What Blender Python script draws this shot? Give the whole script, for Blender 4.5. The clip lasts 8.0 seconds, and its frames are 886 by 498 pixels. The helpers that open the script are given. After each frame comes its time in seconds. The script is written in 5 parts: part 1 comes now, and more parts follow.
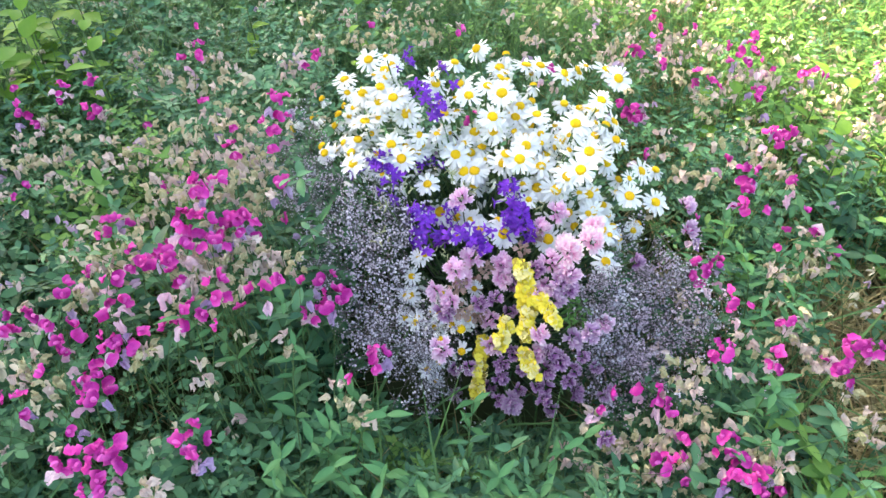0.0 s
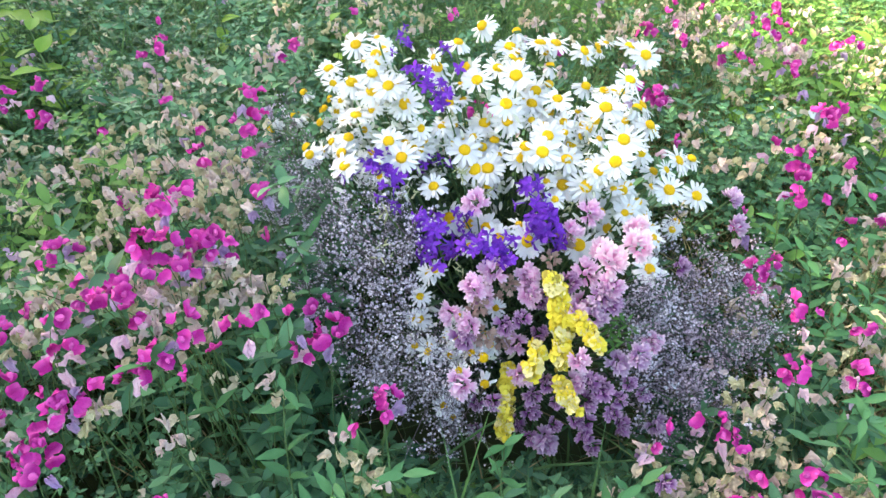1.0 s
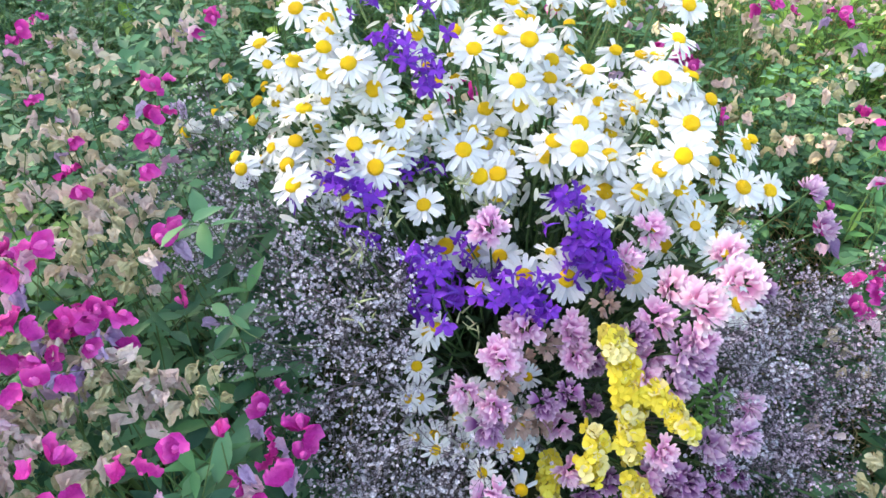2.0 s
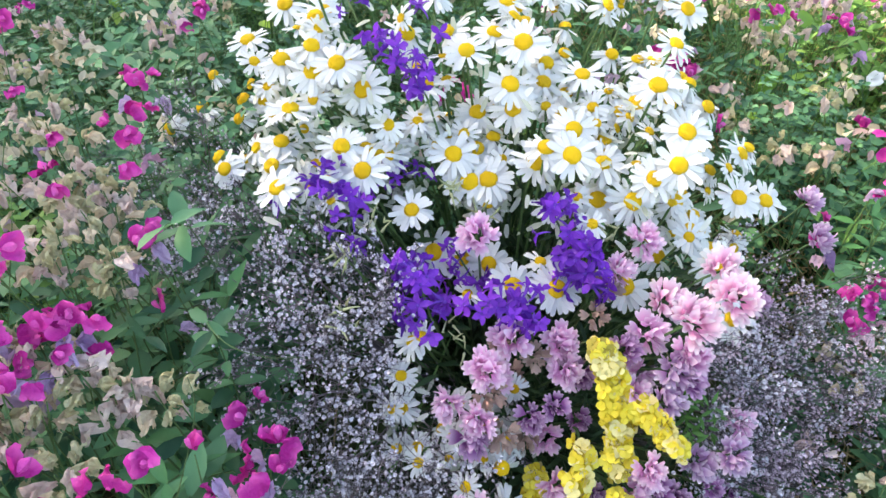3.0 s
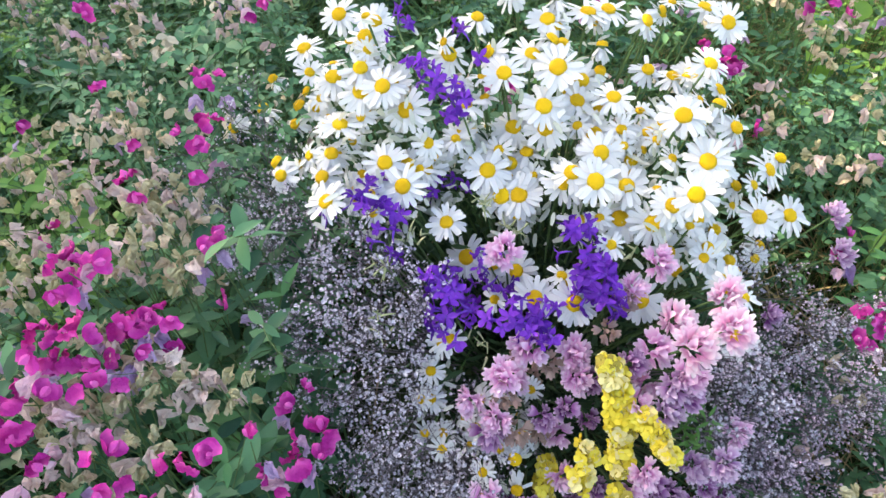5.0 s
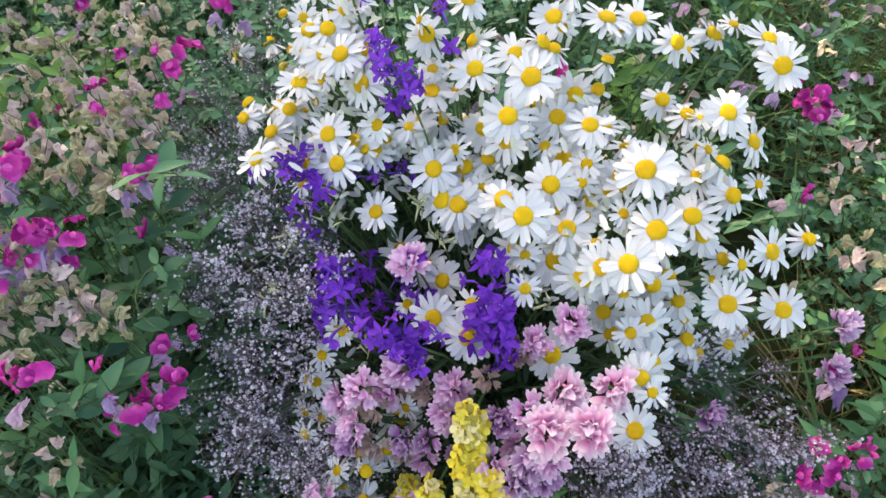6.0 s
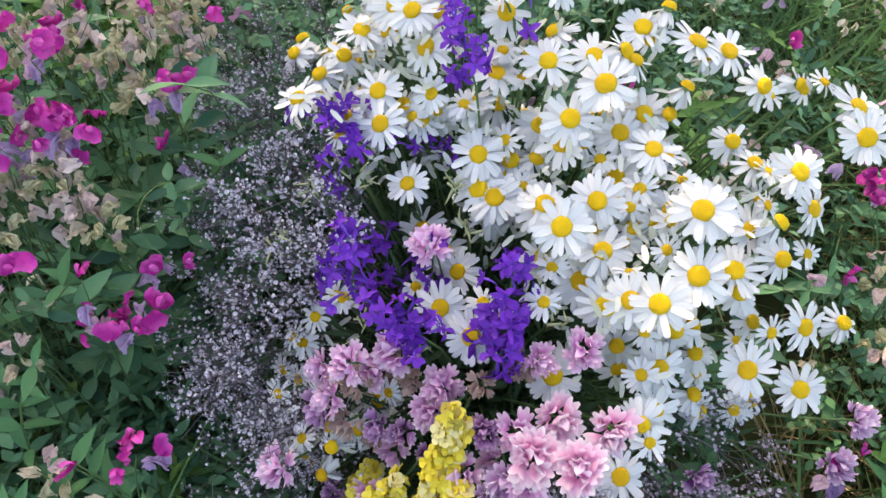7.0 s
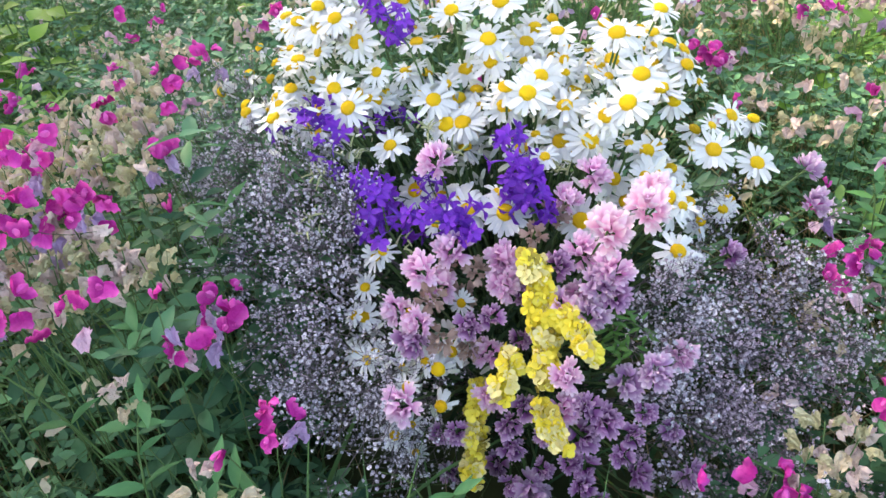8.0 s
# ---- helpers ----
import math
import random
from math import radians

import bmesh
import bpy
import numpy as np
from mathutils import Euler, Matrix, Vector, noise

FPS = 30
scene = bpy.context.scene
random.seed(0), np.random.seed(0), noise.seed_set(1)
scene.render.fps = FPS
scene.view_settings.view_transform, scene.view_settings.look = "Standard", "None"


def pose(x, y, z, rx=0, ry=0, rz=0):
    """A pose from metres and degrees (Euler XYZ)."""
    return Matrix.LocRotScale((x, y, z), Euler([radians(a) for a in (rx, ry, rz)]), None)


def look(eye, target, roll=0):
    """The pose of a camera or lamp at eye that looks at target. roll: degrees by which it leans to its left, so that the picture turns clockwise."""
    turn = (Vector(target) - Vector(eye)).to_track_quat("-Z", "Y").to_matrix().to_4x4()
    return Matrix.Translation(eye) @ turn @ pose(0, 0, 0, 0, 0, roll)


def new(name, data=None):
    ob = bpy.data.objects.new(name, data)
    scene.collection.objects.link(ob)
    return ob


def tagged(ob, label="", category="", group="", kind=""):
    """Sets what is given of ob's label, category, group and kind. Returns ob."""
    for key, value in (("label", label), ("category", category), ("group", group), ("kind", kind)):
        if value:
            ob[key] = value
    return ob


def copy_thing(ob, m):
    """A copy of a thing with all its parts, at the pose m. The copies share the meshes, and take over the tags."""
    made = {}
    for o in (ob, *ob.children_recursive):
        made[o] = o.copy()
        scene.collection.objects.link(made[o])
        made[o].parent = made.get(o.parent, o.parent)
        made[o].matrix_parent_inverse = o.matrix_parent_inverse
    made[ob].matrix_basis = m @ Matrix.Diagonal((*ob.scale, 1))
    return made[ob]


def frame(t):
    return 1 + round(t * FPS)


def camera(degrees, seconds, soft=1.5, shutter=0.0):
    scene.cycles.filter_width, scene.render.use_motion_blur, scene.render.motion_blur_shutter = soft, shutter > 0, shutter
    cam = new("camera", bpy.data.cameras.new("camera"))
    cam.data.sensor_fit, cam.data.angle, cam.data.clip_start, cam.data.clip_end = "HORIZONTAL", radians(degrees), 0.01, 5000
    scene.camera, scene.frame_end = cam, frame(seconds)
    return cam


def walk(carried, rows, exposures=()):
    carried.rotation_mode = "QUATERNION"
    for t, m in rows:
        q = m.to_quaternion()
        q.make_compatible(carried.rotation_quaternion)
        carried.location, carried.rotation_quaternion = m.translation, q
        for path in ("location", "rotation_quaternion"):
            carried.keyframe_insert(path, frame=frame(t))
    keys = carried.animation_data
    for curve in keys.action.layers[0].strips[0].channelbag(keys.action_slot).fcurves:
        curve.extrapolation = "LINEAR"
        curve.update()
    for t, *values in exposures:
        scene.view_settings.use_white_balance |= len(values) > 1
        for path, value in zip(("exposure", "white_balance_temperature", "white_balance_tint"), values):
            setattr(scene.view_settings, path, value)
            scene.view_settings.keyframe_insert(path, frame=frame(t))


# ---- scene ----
cam = camera(64.1, 8.0, soft=1.52)
PATH = [
    (0.0, 0.0026, 0.0003, 1.1529, 47.90, 0.09, 0.08),
    (0.2, 0.0011, 0.0137, 1.1432, 49.30, 0.96, -0.83),
    (0.5, -0.0045, 0.0401, 1.1027, 48.74, 0.17, -1.27),
    (0.7, -0.0152, 0.0726, 1.0918, 47.76, 0.06, -1.80),
    (1.0, -0.0334, 0.1443, 1.0482, 47.89, 1.22, -2.49),
    (1.2, -0.0497, 0.2266, 1.0084, 47.32, 1.05, -4.40),
    (1.5, -0.0601, 0.3237, 0.9576, 47.11, 1.20, -6.96),
    (1.8, -0.0649, 0.3786, 0.9212, 46.62, 1.36, -7.47),
    (2.0, -0.0675, 0.4087, 0.9023, 45.86, 1.42, -7.95),
    (2.2, -0.0721, 0.4326, 0.8869, 45.67, 0.36, -8.32),
    (3.3, -0.0535, 0.4198, 0.9150, 45.48, 0.25, -6.22),
    (3.5, -0.0496, 0.3573, 0.9337, 46.89, 0.30, -4.38),
    (3.8, -0.0289, 0.2704, 0.9686, 49.09, 1.30, -2.51),
    (4.0, -0.0199, 0.2341, 0.9875, 50.26, 1.61, -1.97),
    (4.2, -0.0127, 0.2461, 1.0128, 48.72, 1.60, -1.03),
    (4.5, -0.0207, 0.3146, 1.0060, 45.78, 2.06, -2.64),
    (4.7, -0.0336, 0.3695, 0.9987, 43.52, 0.73, -3.65),
    (5.8, 0.1286, 0.5387, 1.0030, 34.83, 6.15, 12.05),
    (6.0, 0.1916, 0.5557, 0.9978, 34.69, 2.82, 17.95),
    (6.5, 0.1830, 0.6198, 0.9448, 30.01, -0.76, 28.97),
    (6.8, 0.1576, 0.6257, 0.9451, 29.85, -6.25, 33.93),
    (7.0, 0.1653, 0.5702, 0.9661, 33.28, -4.95, 29.70),
    (7.2, 0.1753, 0.5099, 0.9640, 38.05, -1.07, 22.71),
    (7.5, 0.1717, 0.4356, 0.9468, 40.71, 2.09, 11.93),
    (7.7, 0.1498, 0.3569, 0.9018, 45.36, 3.48, 5.26),
    (8.0, 0.1126, 0.2800, 0.8305, 51.54, 5.84, 3.81),
]
walk(cam, [(t, pose(x, y, z, rx, ry, rz)) for t, x, y, z, rx, ry, rz in PATH], exposures=[(0.0, 2.57, 7950, 2), (0.5, 2.45, 7950, 2), (1.0, 2.56, 7950, 1), (2.0, 2.43, 7900, 4), (3.5, 2.33, 7950, 4), (4.5, 2.34, 8000, 5), (6.5, 1.96, 8200, 9), (7.0, 2.04, 8150, 9), (7.5, 2.15, 8150, 8), (8.0, 2.40, 8200, 7)])

# ---- light: open shade from an added tree out of view, sun beyond it ----
SUN_DIR = Vector((-0.70, 0.35, 0.62)).normalized()
world = bpy.data.worlds.new("sky")
scene.world = world
world.use_nodes = True
sky = world.node_tree.nodes.new("ShaderNodeTexSky")
sky.sky_type = "NISHITA"
sky.sun_disc = False
sky.sun_elevation = math.asin(SUN_DIR.z)
sky.sun_rotation = math.atan2(SUN_DIR.x, SUN_DIR.y)
sky.dust_density = 3.0
background = world.node_tree.nodes["Background"]
background.inputs["Strength"].default_value = 0.15
world.node_tree.links.new(sky.outputs["Color"], background.inputs["Color"])
sun = new("sun", bpy.data.lights.new("sun", "SUN"))
sun.data.energy, sun.data.angle, sun.data.color = 5.0, radians(0.5), (1.0, 0.89, 0.66)
sun.matrix_world = look(SUN_DIR * 30, (0, 0, 0))


# ---- materials ----
def material(name, light, dark, rough=0.55, through_light=0.0, grain=260.0, bump=0.15, island=False, tip=None, tip_at=(0.3, 0.8), axis=1, spec=0.3, vary=0.5):
    """Two colours mixed by fine and coarse noise and a random share for each piece; tip: a third colour along the piece's length."""
    m = bpy.data.materials.new(name)
    m.use_nodes = True
    nt = m.node_tree
    n, l = nt.nodes, nt.links
    shader, out = n["Principled BSDF"], n["Material Output"]
    co = n.new("ShaderNodeTexCoord")
    fine, coarse = n.new("ShaderNodeTexNoise"), n.new("ShaderNodeTexNoise")
    fine.inputs["Scale"].default_value, fine.inputs["Detail"].default_value = grain, 3
    coarse.inputs["Scale"].default_value = grain * 0.13
    for x in (fine, coarse):
        l.new(co.outputs["Object"], x.inputs["Vector"])
    rnd = n.new("ShaderNodeNewGeometry").outputs["Random Per Island"] if island else n.new("ShaderNodeObjectInfo").outputs["Random"]
    add = n.new("ShaderNodeMath")
    add.operation = "ADD"
    l.new(fine.outputs["Fac"], add.inputs[0])
    l.new(coarse.outputs["Fac"], add.inputs[1])
    blend = n.new("ShaderNodeMix")
    blend.inputs["Factor"].default_value = vary
    half = n.new("ShaderNodeMath")
    half.operation = "MULTIPLY_ADD"
    half.inputs[1].default_value, half.inputs[2].default_value = 1.0, -0.5
    l.new(add.outputs[0], half.inputs[0])
    l.new(half.outputs[0], blend.inputs["A"])
    l.new(rnd, blend.inputs["B"])
    mix = n.new("ShaderNodeMix")
    mix.data_type = "RGBA"
    mix.inputs[6].default_value, mix.inputs[7].default_value = (*dark, 1), (*light, 1)
    l.new(blend.outputs["Result"], mix.inputs["Factor"])
    colour = mix.outputs[2]
    if tip:
        sep = n.new("ShaderNodeSeparateXYZ")
        l.new(co.outputs["Generated"], sep.inputs[0])
        ramp = n.new("ShaderNodeMapRange")
        ramp.inputs["From Min"].default_value, ramp.inputs["From Max"].default_value = tip_at
        l.new(sep.outputs[axis], ramp.inputs["Value"])
        end = n.new("ShaderNodeMix")
        end.data_type = "RGBA"
        end.inputs[7].default_value = (*tip, 1)
        l.new(colour, end.inputs[6])
        l.new(ramp.outputs["Result"], end.inputs["Factor"])
        colour = end.outputs[2]
    l.new(colour, shader.inputs["Base Color"])
    shader.inputs["Roughness"].default_value = rough
    shader.inputs["Specular IOR Level"].default_value = spec
    if bump:
        b = n.new("ShaderNodeBump")
        b.inputs["Strength"].default_value, b.inputs["Distance"].default_value = bump, 0.002
        l.new(fine.outputs["Fac"], b.inputs["Height"])
        l.new(b.outputs["Normal"], shader.inputs["Normal"])
    if through_light:
        glow = n.new("ShaderNodeBsdfTranslucent")
        l.new(colour, glow.inputs["Color"])
        both = n.new("ShaderNodeMixShader")
        both.inputs[0].default_value = through_light
        l.new(shader.outputs[0], both.inputs[1])
        l.new(glow.outputs[0], both.inputs[2])
        l.new(both.outputs[0], out.inputs["Surface"])
    return m


SOIL = material("soil", (0.060, 0.078, 0.030), (0.022, 0.032, 0.012), 0.95, 0, 40, 0.6)
LEAF = material("pea_leaf", (0.16, 0.37, 0.18), (0.012, 0.065, 0.042), 0.45, 0.28, 120, 0.1, True, vary=0.85)
# Pale plants, and also the painted sunlit look of leaves on the right.
LEAF_PALE = material("pale_leaf", (0.23, 0.42, 0.105), (0.08, 0.22, 0.055), 0.5, 0.35, 120, 0.1, True, vary=0.8)
LEAF_BROAD = material("broad_leaf", (0.24, 0.43, 0.05), (0.12, 0.28, 0.04), 0.5, 0.40, 60, 0.15)
STEM = material("stem", (0.11, 0.19, 0.07), (0.045, 0.10, 0.03), 0.6, 0, 120, 0.1, True)
GRASS = material("grass", (0.13, 0.27, 0.085), (0.04, 0.115, 0.05), 0.5, 0.3, 60, 0.05, True, vary=0.8)
STRAW = material("straw", (0.46, 0.38, 0.20), (0.22, 0.17, 0.09), 0.8, 0.1, 80, 0.1, True, vary=0.8)
DAISY_WHITE = material("daisy_petal", (0.82, 0.82, 0.83), (0.72, 0.73, 0.76), 0.6, 0.22, 400, 0.25)
DAISY_DISC = material("daisy_disc", (0.93, 0.60, 0.015), (0.72, 0.40, 0.01), 0.75, 0, 1400, 0.9)
PETAL_SPENT = material("spent_petal", (0.78, 0.78, 0.74), (0.46, 0.50, 0.40), 0.65, 0.25, 300, 0.2, True, vary=0.8)
CALYX = material("calyx", (0.22, 0.30, 0.12), (0.12, 0.19, 0.07), 0.6, 0, 300, 0.2)
MAGENTA = material("pea_petal", (0.98, 0.09, 0.62), (0.38, 0.004, 0.20), 0.55, 0.35, 420, 0.8, vary=0.6, spec=0.12, tip=(0.98, 0.17, 0.64), tip_at=(0.45, 1.0))
MAGENTA_PALE = material("pea_wing", (0.97, 0.24, 0.70), (0.66, 0.03, 0.40), 0.6, 0.3, 420, 0.8, vary=0.4, spec=0.12)
MAUVE_FADED = material("faded_petal", (0.72, 0.46, 0.60), (0.44, 0.22, 0.36), 0.7, 0.25, 300, 0.9, spec=0.1)
BEIGE = material("withered_petal", (0.80, 0.69, 0.54), (0.46, 0.36, 0.25), 0.85, 0.25, 330, 1.0, spec=0.08)
BEIGE_GREEN = material("green_withered_petal", (0.64, 0.60, 0.42), (0.38, 0.36, 0.20), 0.85, 0.25, 330, 1.0, spec=0.08)
BEIGE_PALE = material("pale_withered_petal", (0.84, 0.70, 0.66), (0.50, 0.37, 0.36), 0.85, 0.25, 330, 1.0, spec=0.08)
LILAC_FADED = material("lilac_faded_petal", (0.66, 0.52, 0.74), (0.36, 0.22, 0.48), 0.7, 0.3, 300, 0.8, spec=0.1)
PINK_WHITE = material("pink_white_petal", (0.90, 0.74, 0.80), (0.70, 0.40, 0.58), 0.7, 0.3, 300, 0.8, spec=0.1)
WITHERED_BEIGE = material("withered_beige", (0.84, 0.76, 0.62), (0.44, 0.37, 0.26), 0.85, 0.25, 330, 0.8, True, spec=0.08, vary=0.8)
WITHERED_PINK = material("withered_pink", (0.82, 0.67, 0.64), (0.44, 0.31, 0.31), 0.85, 0.25, 330, 0.8, True, spec=0.08, vary=0.8)
WITHERED_LILAC = material("withered_lilac", (0.70, 0.54, 0.70), (0.34, 0.22, 0.38), 0.8, 0.25, 330, 0.8, True, spec=0.08, vary=0.8)
VIOLET = material("larkspur_petal", (0.40, 0.085, 0.86), (0.055, 0.006, 0.26), 0.45, 0.4, 300, 0.25, vary=0.65)
VIOLET_SPUR = material("larkspur_spur", (0.26, 0.09, 0.66), (0.13, 0.04, 0.40), 0.55, 0.15, 220, 0.2)
VETCH_PINK = material("pale_pink_vetch", (0.98, 0.68, 0.86), (0.94, 0.42, 0.72), 0.6, 0.45, 260, 0.1, tip=(0.99, 0.90, 0.95), tip_at=(0.2, 0.85), spec=0.15)
VETCH_MAUVE = material("mauve_vetch", (0.95, 0.56, 0.86), (0.76, 0.30, 0.66), 0.6, 0.45, 260, 0.1, tip=(0.98, 0.82, 0.94), tip_at=(0.2, 0.8), spec=0.15)
VETCH_PURPLE = material("purple_vetch", (0.60, 0.24, 0.60), (0.18, 0.035, 0.22), 0.6, 0.4, 260, 0.1, tip=(0.88, 0.66, 0.86), tip_at=(0.35, 0.95), vary=0.8, spec=0.15)
VETCH_LILAC = material("lilac_vetch", (0.68, 0.40, 0.70), (0.54, 0.27, 0.58), 0.55, 0.4, 260, 0.1, tip=(0.86, 0.74, 0.86), tip_at=(0.3, 0.9))
VETCH_DRY = material("dry_vetch", (0.60, 0.44, 0.40), (0.42, 0.28, 0.24), 0.75, 0.15, 260, 0.3)
YELLOW = material("mullein_petal", (0.95, 0.88, 0.20), (0.90, 0.74, 0.07), 0.6, 0.4, 300, 0.2, spec=0.15)
YELLOW_PALE = material("mullein_pale_petal", (0.93, 0.89, 0.58), (0.86, 0.74, 0.30), 0.55, 0.35, 300, 0.2)
OLIVE = material("mullein_spent", (0.55, 0.43, 0.08), (0.36, 0.27, 0.05), 0.75, 0.1, 300, 0.3)
GYPS = material("gypsophila_blossom", (0.83, 0.80, 0.88), (0.36, 0.33, 0.42), 0.65, 0.25, 500, 0.1, True, vary=0.92)
GYPS_DULL = material("gypsophila_dull_blossom", (0.72, 0.70, 0.79), (0.25, 0.24, 0.31), 0.7, 0.25, 500, 0.1, True, vary=0.92)
GYPS_MAUVE = material("gypsophila_mauve_blossom", (0.82, 0.71, 0.81), (0.38, 0.28, 0.38), 0.7, 0.25, 500, 0.1, True, vary=0.92)
GYPS_STEM = material("gypsophila_stem", (0.28, 0.24, 0.28), (0.10, 0.08, 0.10), 0.7, 0, 200, 0.1, True)
# Leaf green darkened to carry the shade between the flower heads.
SHADE_GREEN = material("bouquet_shade_leaf", (0.06, 0.12, 0.05), (0.02, 0.05, 0.025), 0.55, 0.2, 150, 0.1, True, vary=0.7)
SPRIG_LEAF = material("sprig_leaf", (0.14, 0.34, 0.13), (0.045, 0.17, 0.07), 0.5, 0.3, 120, 0.15)
FEATHER_GREEN = material("feather_leaf", (0.12, 0.27, 0.07), (0.05, 0.14, 0.03), 0.5, 0.3, 200, 0.1)
POD_GREEN = material("seed_pod", (0.48, 0.50, 0.30), (0.30, 0.34, 0.17), 0.65, 0.1, 200, 0.2)
BARK = material("bark", (0.16, 0.12, 0.08), (0.07, 0.05, 0.035), 0.9, 0, 12, 0.8)
TREE_LEAF = material("tree_leaf", (0.09, 0.18, 0.04), (0.04, 0.10, 0.02), 0.5, 0.25, 20, 0.1, True, vary=0.8)


# ---- mesh helpers ----
def mesh(name, verts, faces, mat, smooth=True):
    me = bpy.data.meshes.new(name)
    me.from_pydata([tuple(v) for v in verts], [], [tuple(q) for q in faces])
    me.materials.append(mat)
    me.polygons.foreach_set("use_smooth", [smooth] * len(me.polygons))
    me.update()
    return me


def piece(name, me, parent, m=None, label=""):
    ob = new(name, me)
    ob.parent = parent
    if m is not None:
        ob.matrix_basis = m
    return tagged(ob, label) if label else ob


def thing(name, m, label, category, group=""):
    ob = new(name)
    ob.empty_display_size = 0.01
    ob.matrix_basis = m
    return tagged(ob, label, category, group)


def tube(points, r0, r1, sides=5):
    points = [Vector(p) for p in points]
    verts, faces, last = [], [], len(points) - 1
    for i, p in enumerate(points):
        along = (points[min(i + 1, last)] - points[max(i - 1, 0)]).normalized()
        side = along.cross(Vector((0.31, 0.87, 0.38))).normalized()
        other = along.cross(side)
        r = r0 + (r1 - r0) * i / last
        verts += [p + (side * math.cos(a) + other * math.sin(a)) * r for a in (math.tau * k / sides for k in range(sides))]
    for i in range(last):
        for k in range(sides):
            a, b = i * sides + k, i * sides + (k + 1) % sides
            faces.append((a, b, b + sides, a + sides))
    faces += [tuple(range(sides))[::-1], tuple(last * sides + k for k in range(sides))]
    return verts, faces


def bezier(a, b, c, d, n=8):
    a, b, c, d = (Vector(q) for q in (a, b, c, d))
    return [a * (1 - t) ** 3 + b * 3 * t * (1 - t) ** 2 + c * 3 * t * t * (1 - t) + d * t ** 3 for t in (i / n for i in range(n + 1))]


def blade(length, widths, fold=0.0, sag=0.0, curl=0.0, thick=0.0, wave=0.0):
    """A leaf or petal along +y with a midrib: half-widths at even steps, folded along the rib, sagging to its tip; thick gives it a back."""
    verts, faces, n = [], [], len(widths)
    for i, w in enumerate(widths):
        t = i / (n - 1)
        y, z = length * t, -sag * t * t
        ripple = wave * math.sin(7 * t)
        verts += [(-w, y, z + fold * w + ripple), (0, y + curl * w, z), (w, y, z + fold * w - ripple)]
    for i in range(n - 1):
        a = i * 3
        faces += [(a, a + 1, a + 4, a + 3), (a + 1, a + 2, a + 5, a + 4)]
    if widths[-1] == 0:
        k = 3 * n - 3
        verts, faces = verts[:k] + [verts[k + 1]], faces[:-2] + [(k - 3, k - 2, k), (k - 2, k - 1, k)]
    if thick:
        k = len(verts)
        verts += [(x, y, z - thick) for x, y, z in verts]
        faces += [tuple(q + k for q in reversed(fc)) for fc in faces]
    return verts, faces


def joined(*lots):
    verts, faces = [], []
    for v, fc in lots:
        k = len(verts)
        verts += [tuple(p) for p in v]
        faces += [tuple(q + k for q in x) for x in fc]
    return verts, faces


def tied(*lots):
    """Joined, with one small facet across the bases, so that the petals grow from one point."""
    verts, faces = joined(*lots)
    root = list(range(len(verts)))

    def top(i):
        while root[i] != i:
            i = root[i]
        return i

    for fc in faces:
        for q in fc[1:]:
            a, b = sorted((top(fc[0]), top(q)))
            root[b] = a
    heads = sorted({top(i) for i in range(len(verts))})
    return verts, list(faces) + [tuple(heads)]


def moved(lot, m):
    return [m @ Vector(p) for p in lot[0]], lot[1]


def facing(place, normal, spin=0.0, size=1.0):
    """A pose whose z axis is the normal."""
    q = Vector(normal).to_track_quat("Z", "Y").to_matrix().to_4x4()
    return Matrix.Translation(place) @ q @ pose(0, 0, 0, 0, 0, spin) @ Matrix.Scale(size, 4)


def scattered(name, lot, places, dirs, normals, sizes, mat, label, category):
    """Many alike small pieces in one mesh: each has its place, the way its +y points, the way its face looks, and a size."""
    v, fc = np.array(lot[0], float), lot[1]
    places, dirs, normals = (np.array(a, float) for a in (places, dirs, normals))
    sizes = np.array(sizes, float)
    if sizes.ndim == 1:
        sizes = np.stack([sizes] * 3, 1)
    dirs /= np.linalg.norm(dirs, axis=1)[:, None]
    side = np.cross(dirs, normals)
    side /= np.linalg.norm(side, axis=1)[:, None] + 1e-9
    up = np.cross(side, dirs)
    axes = np.stack([side * sizes[:, :1], dirs * sizes[:, 1:2], up * sizes[:, 2:]], 1)
    verts = np.einsum("vk,nkc->nvc", v, axes) + places[:, None, :]
    count, k = len(places), len(v)
    faces = [tuple(i * k + q for q in x) for i in range(count) for x in fc]
    ob = new(name, mesh(name, verts.reshape(-1, 3).tolist(), faces, mat))
    return tagged(ob, label, category, kind="stuff")


R = random.Random(7)


def rand_dir(flat=1.0):
    a = R.uniform(0, math.tau)
    return Vector((math.cos(a), math.sin(a), R.uniform(-1, 1) * (1 - flat)))


def canopy(x, y):
    """Height of the tangled pea plants above the soil."""
    s = 0.45 if y < 0.9 else 0.75
    h = 0.30 + 0.18 * math.exp(-((x + 0.34) / 0.28) ** 2 - ((y - 0.9) / s) ** 2)
    h += 0.10 * math.exp(-((x - 0.58) ** 2 + (y - 1.08) ** 2) / 0.03) + 0.07 * math.exp(-((x - 0.55) / 0.3) ** 2 - ((y - 1.5) / 0.3) ** 2)
    h -= 0.22 * math.exp(-((x + 0.22) / 0.22) ** 2 - ((y - 0.56) / 0.14) ** 2)
    return h - 0.08 * math.exp(-((x - 0.25) / 0.2) ** 2 - ((y - 0.5) / 0.15) ** 2)


def in_bouquet(x, y, grow=1.0):
    return ((x - 0.08) / (0.27 * grow)) ** 2 + ((y - 0.92) / (0.24 * grow)) ** 2 < 1


